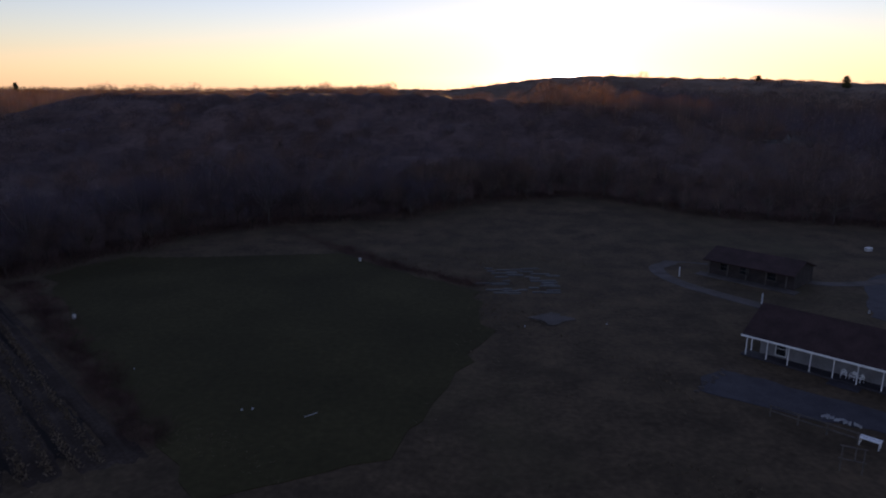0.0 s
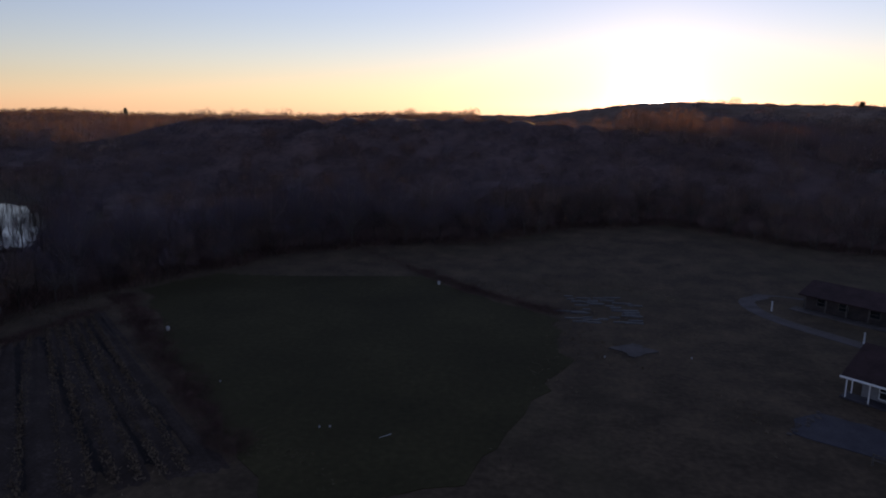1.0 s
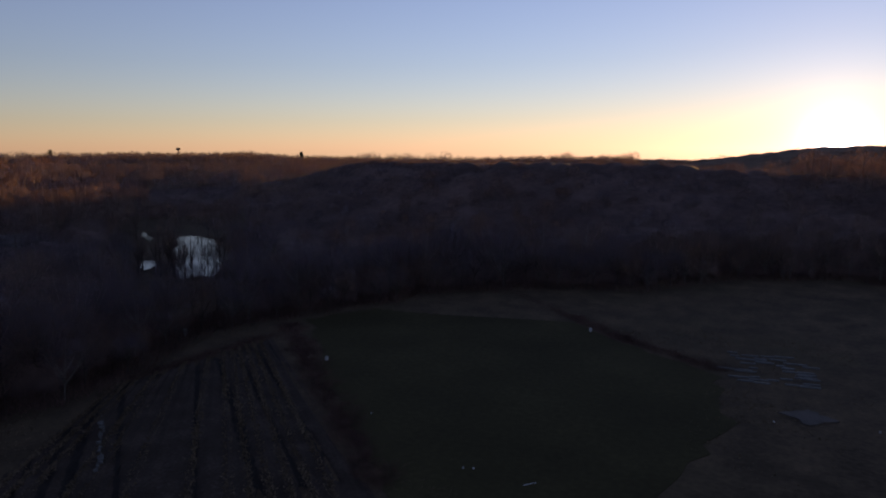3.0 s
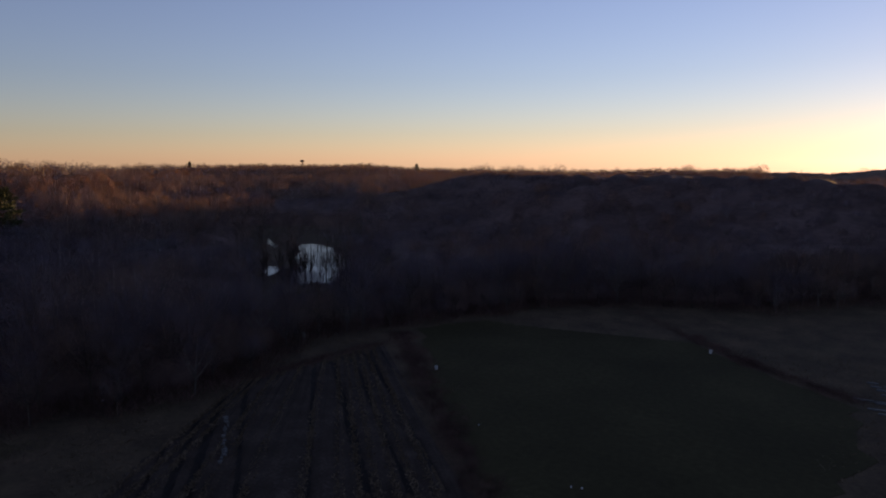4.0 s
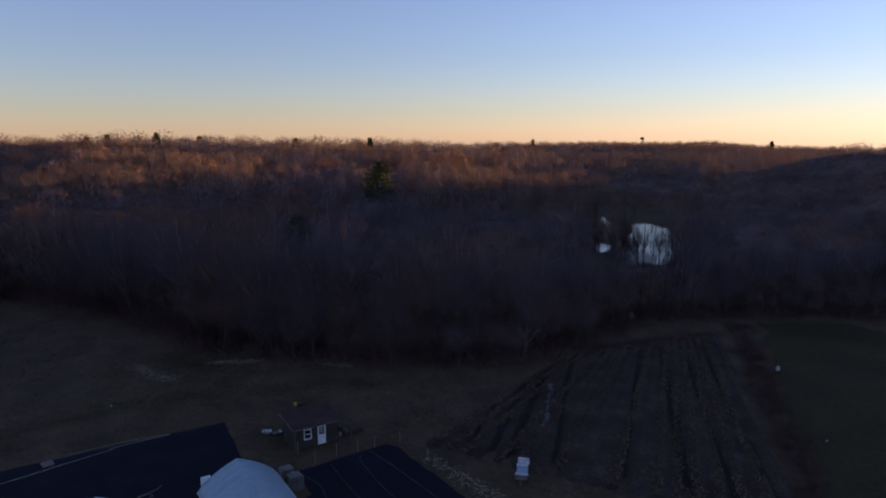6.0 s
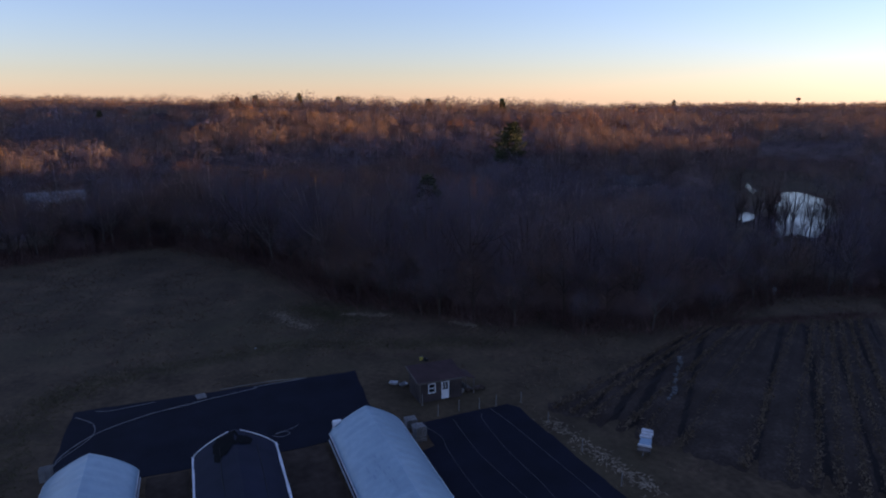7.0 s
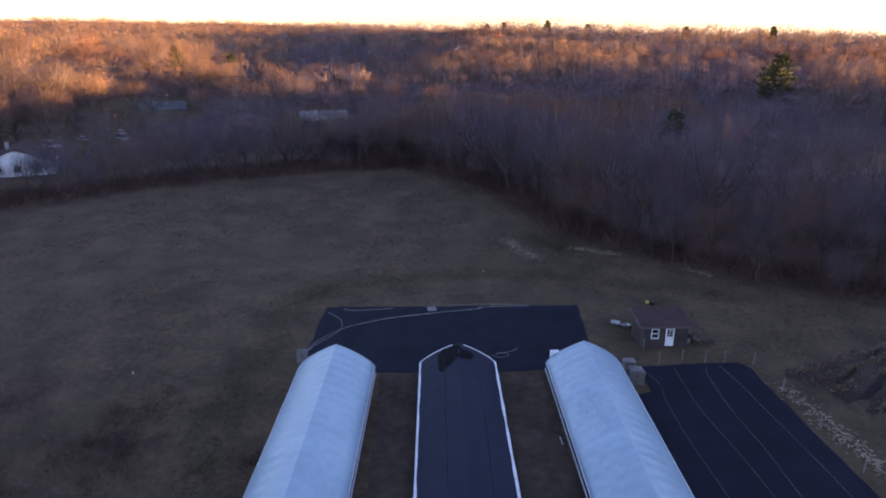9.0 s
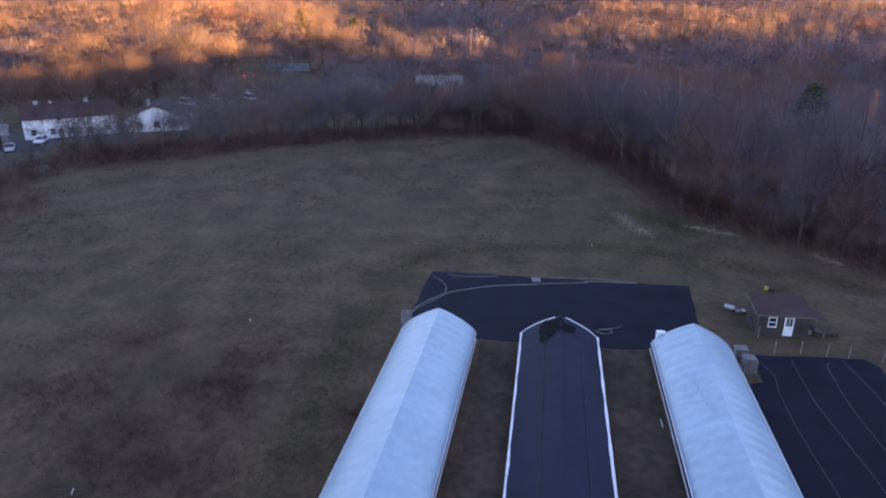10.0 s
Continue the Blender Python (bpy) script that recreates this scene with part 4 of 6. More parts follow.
def greenhouse(y0, width, turn, label, seed):
    x0, x1, h, side = 0.0, 29.0, 3.2, 1.0
    gh = base("greenhouse", label, "greenhouse", pose(-57.0, y0, 0, 0, 0, turn), "hoop greenhouses")
    y0 = 0.0
    prof = arch(width, h, side)
    rng = random.Random(seed)
    n = int((x1 - x0) / 1.22)
    xs = [x0 + (x1 - x0) * k / (n * 4) for k in range(n * 4 + 1)]
    bm = vault(bmesh.new(), xs, prof[1:-1], y0, lambda x: -abs(math.sin(math.pi * (x - x0) / (x1 - x0) * n)) * 0.8 + 0.3 * noise.noise((x * 0.7, seed, 0)))
    cover = part("film_cover", bm, M["film"], gh, "milky white film stretched over hoops", True)
    mod = cover.modifiers.new("thickness", 'SOLIDIFY')
    mod.thickness = 0.012
    for k in range(n + 1):
        x = x0 + (x1 - x0) * k / n
        bm = tube(bmesh.new(), [(x, y0 + y * 0.985, z * 0.985) for y, z in arch(width, h, side, 10)], 0.025, 4)
        part("hoop", bm, M["steel"], gh)
    for s in (-1, 1):
        yy = y0 + s * width / 2
        part("base_board", boxed(x0, x1, yy - 0.03, yy + 0.03, 0, 0.28), M["boards"], gh, "dark weathered base board")
        part("hip_board", boxed(x0, x1, yy - 0.02 + s * 0.03, yy + 0.02 + s * 0.03, side - 0.12, side + 0.02), M["white"], gh)
        bm = tube(bmesh.new(), [(x0, yy + s * 0.06, 0.32), (x1, yy + s * 0.06, 0.34)], 0.06, 7)
        part("rolled_side", bm, M["dirty_white"], gh)
        part("side_curtain", boxed(x0 + 0.1, x1 - 0.1, yy - 0.008, yy + 0.008, 0.28, side - 0.1), M["cloth"], gh, "dark mesh side curtain")
    for x in (x0 + 0.02, x1 - 0.02):
        bm = bmesh.new()
        vs = [bm.verts.new((x, y0 + y * 0.98, z * 0.985)) for y, z in prof]
        bm.faces.new(vs)
        e = part("end_wall", bm, M["film"], gh)
        mod = e.modifiers.new("thickness", 'SOLIDIFY')
        mod.thickness = 0.02
    if seed == 2:
        # scuffs on one slope
        for k in range(16):
            cx, cy = 6 + rng.gauss(4.5, 2.0), -1.3 + rng.gauss(0, 0.4)
            L, W = rng.uniform(0.2, 0.8), rng.uniform(0.03, 0.1)
            ring = []
            bm = bmesh.new()
            for j in range(8):
                a = 2 * math.pi * j / 8
                yy = cy + W * rng.uniform(0.5, 1.2) * math.sin(a)
                zz = float(np.interp(yy, [p[0] for p in prof[1:-1]], [p[1] for p in prof[1:-1]]))
                ring.append(bm.verts.new((cx + L * rng.uniform(0.5, 1.2) * math.cos(a), yy * 1.002, zz + 0.035)))
            bm.faces.new(ring)
            part("scuff", bm, M["smudge"], gh)
        part("fan_box", boxed(x0 - 0.35, x0 - 0.005, y0 - width / 2 + 0.35, y0 - width / 2 + 1.15, 1.3, 2.1, bevel=0.02), M["white"], gh)
    return gh


greenhouse(-7.6, 6.95, -2.3, "long hoop greenhouse under milky white film", 1)
greenhouse(15.38, 6.85, -1.5, "long hoop greenhouse under white film with smudges", 2)


def shade_house(y0, width):
    x0, x1, h, side = 0.0, 29.0, 3.1, 1.0
    gh = base("shade_house", "hoop house under dark shade cloth with white edges", "greenhouse", pose(-57.0, y0, 0, 0, 0, -1.5), "hoop greenhouses")
    y0 = 0.0
    prof = arch(width, h, side)
    n = 24
    xs = [x0 + (x1 - x0) * k / (n * 3) for k in range(n * 3 + 1)]
    cover = part("cloth_cover", vault(bmesh.new(), xs, prof[1:-1], y0, lambda x: 0.5 * noise.noise((x * 0.5, 3, 0))), M["cloth"], gh, "blue-black woven shade cloth", True)
    cover.modifiers.new("thickness", 'SOLIDIFY').thickness = 0.015
    for s in (-1, 1):
        yy = y0 + s * width / 2
        bm = bmesh.new()
        for k in range(40):
            a = x0 + (x1 - x0) * k / 40
            w = (0.2 if s > 0 else 0.15) + 0.18 * noise.noise((k * 0.33, s, 9))
            inner, outer = yy - s * w * 0.45, yy + s * 0.1
            box(bm, a, a + (x1 - x0) / 40, min(inner, outer), max(inner, outer), side - 0.15 - w, side + w * 1.1)
        part("white_edge", bm, M["white"], gh, "strip of folded white film along the side")
        part("base_board", boxed(x0, x1, yy - 0.03, yy + 0.03, 0, 0.28), M["boards"], gh)
        part("side_curtain", boxed(x0 + 0.1, x1 - 0.1, yy - 0.008, yy + 0.008, 0.28, side - 0.1), M["cloth"], gh)
        pts = [(x0 + 0.05, y0 + y * 1.012, z * 1.012 + 0.02) for y, z in prof[1:-1] if s * y > 0.45]
        bm = bmesh.new()
        tube(bm, sorted(pts, key=lambda q: q[2]), 0.045, 6)
        part("end_band", bm, M["white"], gh, "white film rolled over the end hoop")
        # cord lying along the cloth
        q = 0.22 * width * s + 0.2
        z = np.interp(abs(q), [p[0] for p in prof[12:]], [p[1] for p in prof[12:]])
        line = [(x0 + 2 + k * 0.9, y0 + q + 0.14 * noise.noise((k * 0.3, s, 1)), z + 0.03) for k in range(30)]
        part("cord", tube(bmesh.new(), line, 0.03, 4), M["tyre"], gh, "thin black cord")
    for k in range(n + 1):
        x = x0 + (x1 - x0) * k / n
        part("hoop", tube(bmesh.new(), [(x, y0 + y * 0.985, z * 0.985) for y, z in arch(width, h, side, 10)], 0.025, 4), M["steel"], gh)
    # ragged darker patches near the end
    for cx, cy, rx, ry, seed in ((2.0, y0 - 1.1, 1.9, 0.8, 3), (1.8, y0 + 0.7, 0.9, 0.75, 4), (1.5, y0 - 0.2, 1.2, 0.7, 5), (3.4, y0 - 1.5, 0.9, 0.35, 6)):
        rng = random.Random(seed)
        bm = bmesh.new()
        ring = []
        for k in range(18):
            w = 2 * math.pi * k / 18
            f = rng.uniform(0.75, 1.15)
            yy = cy - y0 + ry * f * math.sin(w)
            zz = np.interp(abs(yy), [p[0] for p in prof[12:]], [p[1] for p in prof[12:]]) + 0.05
            ring.append(bm.verts.new((cx + rx * f * math.cos(w), y0 + yy, zz)))
        c = bm.verts.new((cx, cy, np.interp(abs(cy - y0), [p[0] for p in prof[12:]], [p[1] for p in prof[12:]]) + 0.06))
        for k in range(18):
            bm.faces.new((ring[k], ring[(k + 1) % 18], c))
        part("torn_patch", bm, M["cloth_dirt"], gh, "ragged black torn patch in the cloth")
    return gh


shade_house(3.6, 6.95)

# black ground cloth
thing("ground_cloth", slab(bmesh.new(), ragged([(-73.2, -10.7), (-72.9, 18.6), (-66.5, 17.9), (-58.4, 17.2), (-57.3, 11.4), (-57.3, -4.0), (-57.2, -11.2), (-63.3, -11.2), (-67, -11.0)], 1.3, 0.12, 6), -0.05, 0.035),
      M["mat"], "black woven ground cloth pegged on the grass", "ground cover", kind="structure")
thing("ground_cloth", slab(bmesh.new(), ragged([(-57.7, 20.9), (-58.2, 31.0), (-57.0, 31.6), (-37.0, 31.8), (-24.0, 31.5), (-24.0, 18.4), (-40, 18.9), (-52.4, 19.25), (-52.9, 20.8)], 1.3, 0.12, 7), -0.05, 0.035),
      M["mat"], "black woven ground cloth with drip lines", "ground cover", kind="structure")
for y0, y1, seed in ((-3.7, -0.3, 1), (7.2, 11.4, 2)):
    thing("walkway", slab(bmesh.new(), ragged([(-57, y0), (-57, y1), (-26, y1), (-26, y0)], 1.5, 0.1, seed), -0.05, 0.03), M["trodden"], "bare trodden soil strip between the hoop houses", "path", kind="structure")

# drip lines and hoses
for pts in ([(-56.4, 21.4), (-54, 21.9), (-51.7, 21.5), (-46, 21.2), (-38.7, 21.3), (-30, 21.4)], [(-57.2, 24.3), (-53, 24.0), (-49.6, 23.9), (-44, 24.3), (-39.7, 24.5), (-30, 24.4)],
            [(-57.2, 27.5), (-56.0, 27.0), (-50.1, 26.5), (-44, 26.6), (-38.2, 26.4), (-30, 26.6)], [(-57.8, 28.8), (-54, 29.2), (-50.0, 29.4), (-44, 29.7), (-38.1, 29.9), (-30, 29.9)]):
    thing("drip_line", tube(bmesh.new(), smooth_line([(x, y, 0.05) for x, y in pts]), 0.018, 5), M["twine"], "grey drip irrigation line lying on black cloth", "hose", group="drip lines")
for pts, r in (([(-60.9, -11.4), (-64, -10.6), (-67.2, -8.2), (-69.2, -4.8), (-70.2, -2.0), (-71.2, 2.2), (-72.2, 7), (-72.6, 7.3), (-72.8, 12.7)], 0.04),
               ([(-71.7, -10.3), (-70.2, -9.0), (-68.7, -8.4), (-66.5, -8.6), (-63.3, -10.6), (-61.5, -11.3)], 0.035),
               ([(-72.5, -8.6), (-72.1, -7.2), (-72.3, -5.5), (-72.6, -3.0)], 0.03), ([(-73.3, 3.5), (-73.5, 7.4), (-73.3, 10.6), (-72.9, 12.9)], 0.03), ([(-71.6, 3), (-70.6, 0.4), (-70.3, -1.5), (-69.9, -3.6)], 0.016),
               ([(-60.6, 7.2), (-60.0, 7.9), (-60.3, 8.8), (-60.9, 8.6), (-60.8, 7.6), (-61.4, 9.4), (-62.0, 9.9)], 0.025)):
    thing("hose", tube(bmesh.new(), smooth_line([(x, y, 0.04 + r * 0.7) for x, y in pts], 7), r * 0.7, 6), M["hose"], "pale water hose curved over black cloth", "hose", group="water hoses")


def pallet(at, label):
    ob = base("pallet", label, "pallet", at)
    for k in range(6):
        part("slat", boxed(-0.54 + 0.19 * k, -0.42 + 0.19 * k, -0.5, 0.5, 0.1, 0.125), M["stake"], ob)
    for y in (-0.45, 0, 0.45):
        part("runner", boxed(-0.5, 0.5, y - 0.03, y + 0.03, 0.02, 0.1), M["wood"], ob)
    for x in (-0.47, 0, 0.47):
        part("bottom_slat", boxed(x - 0.06, x + 0.06, -0.5, 0.5, 0, 0.02), M["stake"], ob)
    return ob


first = pallet(pose(-54.6, 19.8, 0, 0, 0, 94), "grey wooden pallet in a stack beside the greenhouse")
tagged(first, group="stacked pallets")
for k in range(1, 10):
    copy_thing(first, pose(-54.6 + random.uniform(-.07, .07), 19.8 + random.uniform(-.07, .07), 0.15 * k, 0, 0, 94 + random.uniform(-3, 3)))
for k in range(6):
    copy_thing(first, pose(-57.4 + random.uniform(-.06, .06), 19.95, 0.15 * k, 0, 0, 87 + random.uniform(-3, 3)))
copy_thing(first, pose(-72.2, 1.5, 0.04, 0, 0, 10))
for k in range(3):
    copy_thing(first, pose(-59.6 - 0.3 * k, -11.3, 0.62, 0, 84, 8))


def shed():
    ob = base("shed", "small weathered board shed with a white door", "shed", pose(-61.9, 22.55, 0))
    D, W, H0, H1 = 3.2, 4.75, 2.3, 2.75     # depth, width, front and back height
    x = 0.0
    rng = random.Random(3)
    # front boards, left open at door and window
    y = 0.0
    while y < W - 0.01:
        w = min(rng.uniform(0.14, 0.2), W - y)
        lo, hi = 0.0, H0 - 0.03
        pieces = [(lo, hi)]
        if 2.42 < y + w / 2 < 3.32:
            pieces = [(2.08, hi)]
        if 0.98 < y + w / 2 < 1.72:
            pieces = [(lo, 0.95), (1.95, hi)]
        for a, b in pieces:
            part("board", boxed(-0.03 - rng.uniform(0, .008), 0.0, y, y + w - 0.012, a, b), M["boards"], ob)
        y += w
    for yy in (0.0, W):
        k = 0.0
        while k < D - 0.01:
            w = min(rng.uniform(0.16, 0.22), D - k)
            top = H0 + (H1 - H0) * (k + w / 2) / D - 0.05
            part("board", boxed(-k - w + 0.012, -k - 0.032, yy - 0.015, yy + 0.015, 0, top), M["boards"], ob)
            k += w
    part("back_wall", boxed(-D, -D + 0.03, 0, W, 0, H1 - 0.05), M["boards"], ob)
    bm = slab(bmesh.new(), [(0.3, -0.3), (0.3, W + 0.3), (-D - 0.3, W + 0.3), (-D - 0.3, -0.3)], 0, 0.08)
    for v in bm.verts:
        v.co.z += H0 + (H1 - H0) * (-v.co.x) / D
    part("roof", bm, M["roof_brown"], ob, "brown rolled roofing")
    bm = slab(bmesh.new(), [(0.3, -0.36), (0.3, -0.3), (-D - 0.3, -0.3), (-D - 0.3, -0.36)], -0.04, 0.1)
    for v in bm.verts:
        v.co.z += H0 + (H1 - H0) * (-v.co.x) / D
    part("verge_board", bm, M["wood"], ob)
    door = part("door", boxed(-0.02, 0.03, 2.44, 3.3, 0.08, 2.07), M["white"], ob, "white door with six panes")
    for k in range(2):
        for j in range(3):
            part("pane", boxed(0.031, 0.035, 2.57 + 0.32 * k, 2.85 + 0.32 * k, 1.12 + 0.28 * j, 1.36 + 0.28 * j), M["glass"], door)
    part("door_handle", boxed(0.031, 0.08, 3.2, 3.24, 1.0, 1.05, bevel=0.01), M["steel"], door)
    win = part("window", boxed(-0.05, -0.02, 1.0, 1.7, 0.95, 1.95), M["glass"], ob)
    for a, b, c, d in ((0.95, 1.75, 0.9, 0.99), (0.95, 1.75, 1.91, 2.0), (0.95, 1.03, 0.99, 1.91), (1.67, 1.75, 0.99, 1.91), (1.03, 1.67, 1.41, 1.47)):
        part("frame", boxed(-0.015, 0.035, a, b, c, d), M["white"], win)
    part("corner_post", boxed(0.003, 0.06, -0.02, 0.08, 0, H0), M["wood"], ob, "pale corner board")
    # lean-to on the side
    bm = slab(bmesh.new(), [(-0.1, W + 0.02), (-0.1, W + 1.6), (-D + 0.8, W + 1.6), (-D + 0.8, W + 0.02)], 0, 0.06)
    for v in bm.verts:
        v.co.z += 2.2 - 0.28 * (v.co.y - W)
    part("lean_to_roof", bm, M["roof_brown"], ob)
    for xx in (-0.2, -D + 0.9):
        part("post", boxed(xx - 0.05, xx + 0.05, W + 1.45, W + 1.55, 0, 1.77), M["wood"], ob)
    part("fascia", boxed(0.3, 0.34, -0.3, W + 0.3, H0 - 0.16, H0 + 0.02), M["wood"], ob, "pale weathered eave board")
    return ob


shed()
# odds and ends under the lean-to
for k, (x, y, r, m, label) in enumerate(((-62.7, 27.7, 0.3, "sacking", "pale slumped sack leaning on the shed wall"), (-63.6, 28.0, 0.45, "tyre", "black plastic bag under the lean-to roof"), (-62.7, 28.4, 0.3, "rust", "brown bundle under the lean-to roof"))):
    bm = bmesh.new()
    bmesh.ops.create_icosphere(bm, subdivisions=2, radius=1.0)
    for v in bm.verts:
        v.co *= 1 + 0.3 * noise.noise(v.co * 1.5 + Vector((k * 4.7, 0, 0)))
        v.co = (v.co.x * r, v.co.y * r * 0.8, max(0.0, (v.co.z + 0.75) * r * 0.95))
    thing("sack", bm, M[m], label, "sack", at=pose(x, y, 0, 0, 0, k * 50), smooth=True)
for k in range(5):
    thing("plank", boxed(-1.5, 1.5, -0.07, 0.07, 0, 0.04), M["wood"], "grey plank lying beside the shed", "plank", at=pose(-64.6 + 0.1 * k, 28.6 + 0.16 * (k % 3), 0.041 * (k // 3), 0, 0, 4 * k), group="stacked planks")


def posts(places, h, label, group):
    for x, y in places:
        thing("stake", tube(bmesh.new(), [(x, y, -0.2), (x + 0.03, y, h)], 0.04, 6), M["stake"], label, "post", group=group)


posts([(-58.4, 23.2), (-58.7, 25.6), (-58.3, 27.7), (-58.3, 29.6), (-57.9, 32.3), (-52.8, 32.5), (-47, 32.6), (-41.0, 32.4), (-61.3, 22.6)], 1.25, "thin grey wooden fence stake in the grass", "fence stakes")


def wheelbarrow(at, label, tub):
    ob = base("wheelbarrow", label, "wheelbarrow", at @ Matrix.Scale(0.72, 4))
    bm = bmesh.new()
    for sx, z in ((0.32, 0.35), (0.52, 0.68)):
        for q in ((-sx * 1.3, -sx), (sx * 1.3, -sx), (sx * 1.3, sx), (-sx * 1.3, sx)):
            bm.verts.new((q[0], q[1] * 0.9, z))
    bm.verts.ensure_lookup_table()
    v = bm.verts
    bm.faces.new(v[0:4][::-1])
    for k in range(4):
        bm.faces.new((v[k], v[(k + 1) % 4], v[4 + (k + 1) % 4], v[4 + k]))
    t = part("tub", bm, tub, ob)
    t.modifiers.new("thickness", 'SOLIDIFY').thickness = 0.03
    for s in (-1, 1):
        part("handle", tube(bmesh.new(), [(0.75, 0.1 * s, 0.22), (-0.3, 0.28 * s, 0.36), (-1.1, 0.32 * s, 0.6)], 0.025, 5), M["wood"], ob)
        part("leg", tube(bmesh.new(), [(-0.35, 0.26 * s, 0.36), (-0.4, 0.26 * s, 0.0)], 0.02, 5), M["rust"], ob)
    w = bmesh.new()
    bmesh.ops.create_cone(w, cap_ends=True, segments=16, radius1=0.2, radius2=0.2, depth=0.09, matrix=pose(0.8, 0, 0.2, 90, 0, 0))
    part("wheel", w, M["tyre"], ob)


wheelbarrow(pose(-67.1, 21.4, 0, 0, 0, 60), "pale tipped wheelbarrow on the grass beside the shed", M["dirty_white"])
wheelbarrow(pose(-66.3, 22.2, 0, 0, 0, 100), "grey wheelbarrow parked beside the shed wall", M["steel"])
wheelbarrow(pose(-62.4, 29.6, 0, 0, 0, 100), "dark wheelbarrow with a pale rim by the lean-to", M["rust"])


def bucket(x, y, mat, label, r=0.25, h=0.4, z=0.0):
    ob = base("bucket", label, "bucket", pose(x, y, z))
    b = bmesh.new()
    bmesh.ops.create_cone(b, cap_ends=False, segments=14, radius1=r * 0.82, radius2=r, depth=h, matrix=pose(0, 0, h / 2))
    body = part("body", b, mat, ob)
    body.modifiers.new("thickness", 'SOLIDIFY').thickness = 0.015
    b = bmesh.new()
    bmesh.ops.create_circle(b, cap_ends=True, segments=14, radius=r * 0.82, matrix=pose(0, 0, 0.02))
    part("bottom", b, mat, ob)
    part("bail", tube(bmesh.new(), [(r * math.cos(w), 0, h + 0.7 * r * math.sin(w)) for w in (math.pi * k / 8 for k in range(9))], 0.012, 4), M["steel"], ob)


bucket(-73.2, 26.9, M["yellow"], "yellow plastic tub on the grass behind the shed", 0.22, 0.3)
bucket(-78.0, 89.6, M["hose"], "tall pale barrel at the edge of the woods", 0.32, 1.1)
bucket(-72.8, 27.3, M["tyre"], "black plastic pot beside the yellow tub", 0.3, 0.25)
bucket(-63.9, 28.2, M["dirty_white"], "pale plastic bucket under the lean-to")
for x, y in ((-14.4, 114.8), (-48.9, 85.5)):
    bucket(x, y, M["dirty_white"], "white plastic barrel standing in the field", 0.26, 0.6)
for x, y in ((-33.8, 69.2), (-19.3, 59.7), (-18.3, 59.9), (10.6, 82.4), (21.3, 83.2), (-58.0, -26.8), (-84.7, 8.7), (-36.9, 58.2)):
    bucket(x, y, M["dirty_white"], "small pale plastic bucket standing on the ground", 0.1, 0.16)
for a, b in (((-13.0, 58.3), (-12.0, 59.2)), ((-33.0, -28.8), (-32.5, -28.6)), ((-46.3, 11.1), (-45.2, 11.1))):
    thing("pipe", tube(bmesh.new(), [(*a, 0.05), (*b, 0.05)], 0.04, 7), M["dirty_white"], "pale plastic pipe lying on the ground", "pipe")


def seed_tray_cart():
    ob = base("field_cart", "low flat cart with white covers on the ploughed plot", "cart", pose(-45.40, 38.30, 0.3, 0, 0, 136))
    part("deck", boxed(-2.0, 2.0, -0.55, 0.55, 0.35, 0.42), M["wood"], ob)
    for k, (a, b, shift) in enumerate(((0.3, 0.82, 0.07), (0.84, 1.36, -0.03), (1.38, 1.9, 0.04))):
        part("cover", boxed(a, b, -0.52 + shift, 0.52 + shift, 0.42, 0.6 + 0.03 * k, bevel=0.04), M["dirty_white"], ob, "white plastic cover")
    part("tray", boxed(-0.98, 0.28, -0.5, 0.5, 0.42, 0.5, bevel=0.02), M["smudge"], ob, "grey-blue plastic tray")
    part("end_board", boxed(-1.25, -1.02, -0.6, 0.6, 0.42, 0.56, bevel=0.02), M["dirty_white"], ob, "pale end board")
    part("drawbar", boxed(-2.9, -2.0, -0.05, 0.05, 0.3, 0.38, bevel=0.01), M["wood"], ob)
    for x in (-1.4, 1.4):
        for y in (-0.5, 0.5):
            w = bmesh.new()
            bmesh.ops.create_cone(w, cap_ends=True, segments=14, radius1=0.24, radius2=0.24, depth=0.1, matrix=pose(x, y, 0.2, 90, 0, 0))
            part("wheel", w, M["tyre"], ob)


seed_tray_cart()
# scraps of white mulch film along one bed
rng = random.Random(21)
for k in range(34):
    f = rng.random()
    x, y = -62.5 + 10.5 * f + rng.uniform(-0.25, 0.25), 57.3 - 10.5 * f + rng.uniform(-0.25, 0.25)
    L = rng.uniform(0.12, 0.42)
    bm = bmesh.new()
    pts = [(x + math.cos(w) * L * rng.uniform(0.4, 1), y + math.sin(w) * L * rng.uniform(0.3, 0.8)) for w in (k2 * 6.28 / 7 for k2 in range(7))]
    slab(bm, pts, 0.3, 0.5 + rng.uniform(0, 0.1))
    thing("film_scrap", bm, M["twine"], "torn scrap of white mulch film on the bed", "film", group="scraps of mulch film")
# dry crop stubble along some of the beds
rs = np.random.default_rng(5)
SV, SF = [], []
for bed in (1, 2, 3, 5, 6, 8, 11, 13, 14, 15, 16, 17, 18):
    for k in range(1500):
        v = rs.uniform(0.02, 0.98)
        q = plot_point((bed + rs.normal(0, 0.14)) / 20, v)
        a = np.array([q.x, q.y, 0.3])
        b = a + np.array([rs.normal(0, 0.15), rs.normal(0, 0.15), rs.uniform(0.08, 0.28)])
        s = rs.normal(0, 0.055, 3)
        SF.append((len(SV), len(SV) + 1, len(SV) + 2))
        SV.extend((a - s, a + s, b))
soup("crop_stubble", np.array(SV), np.array(SF), M["straw"], "dry pale crop stubble in rows", "stubble")
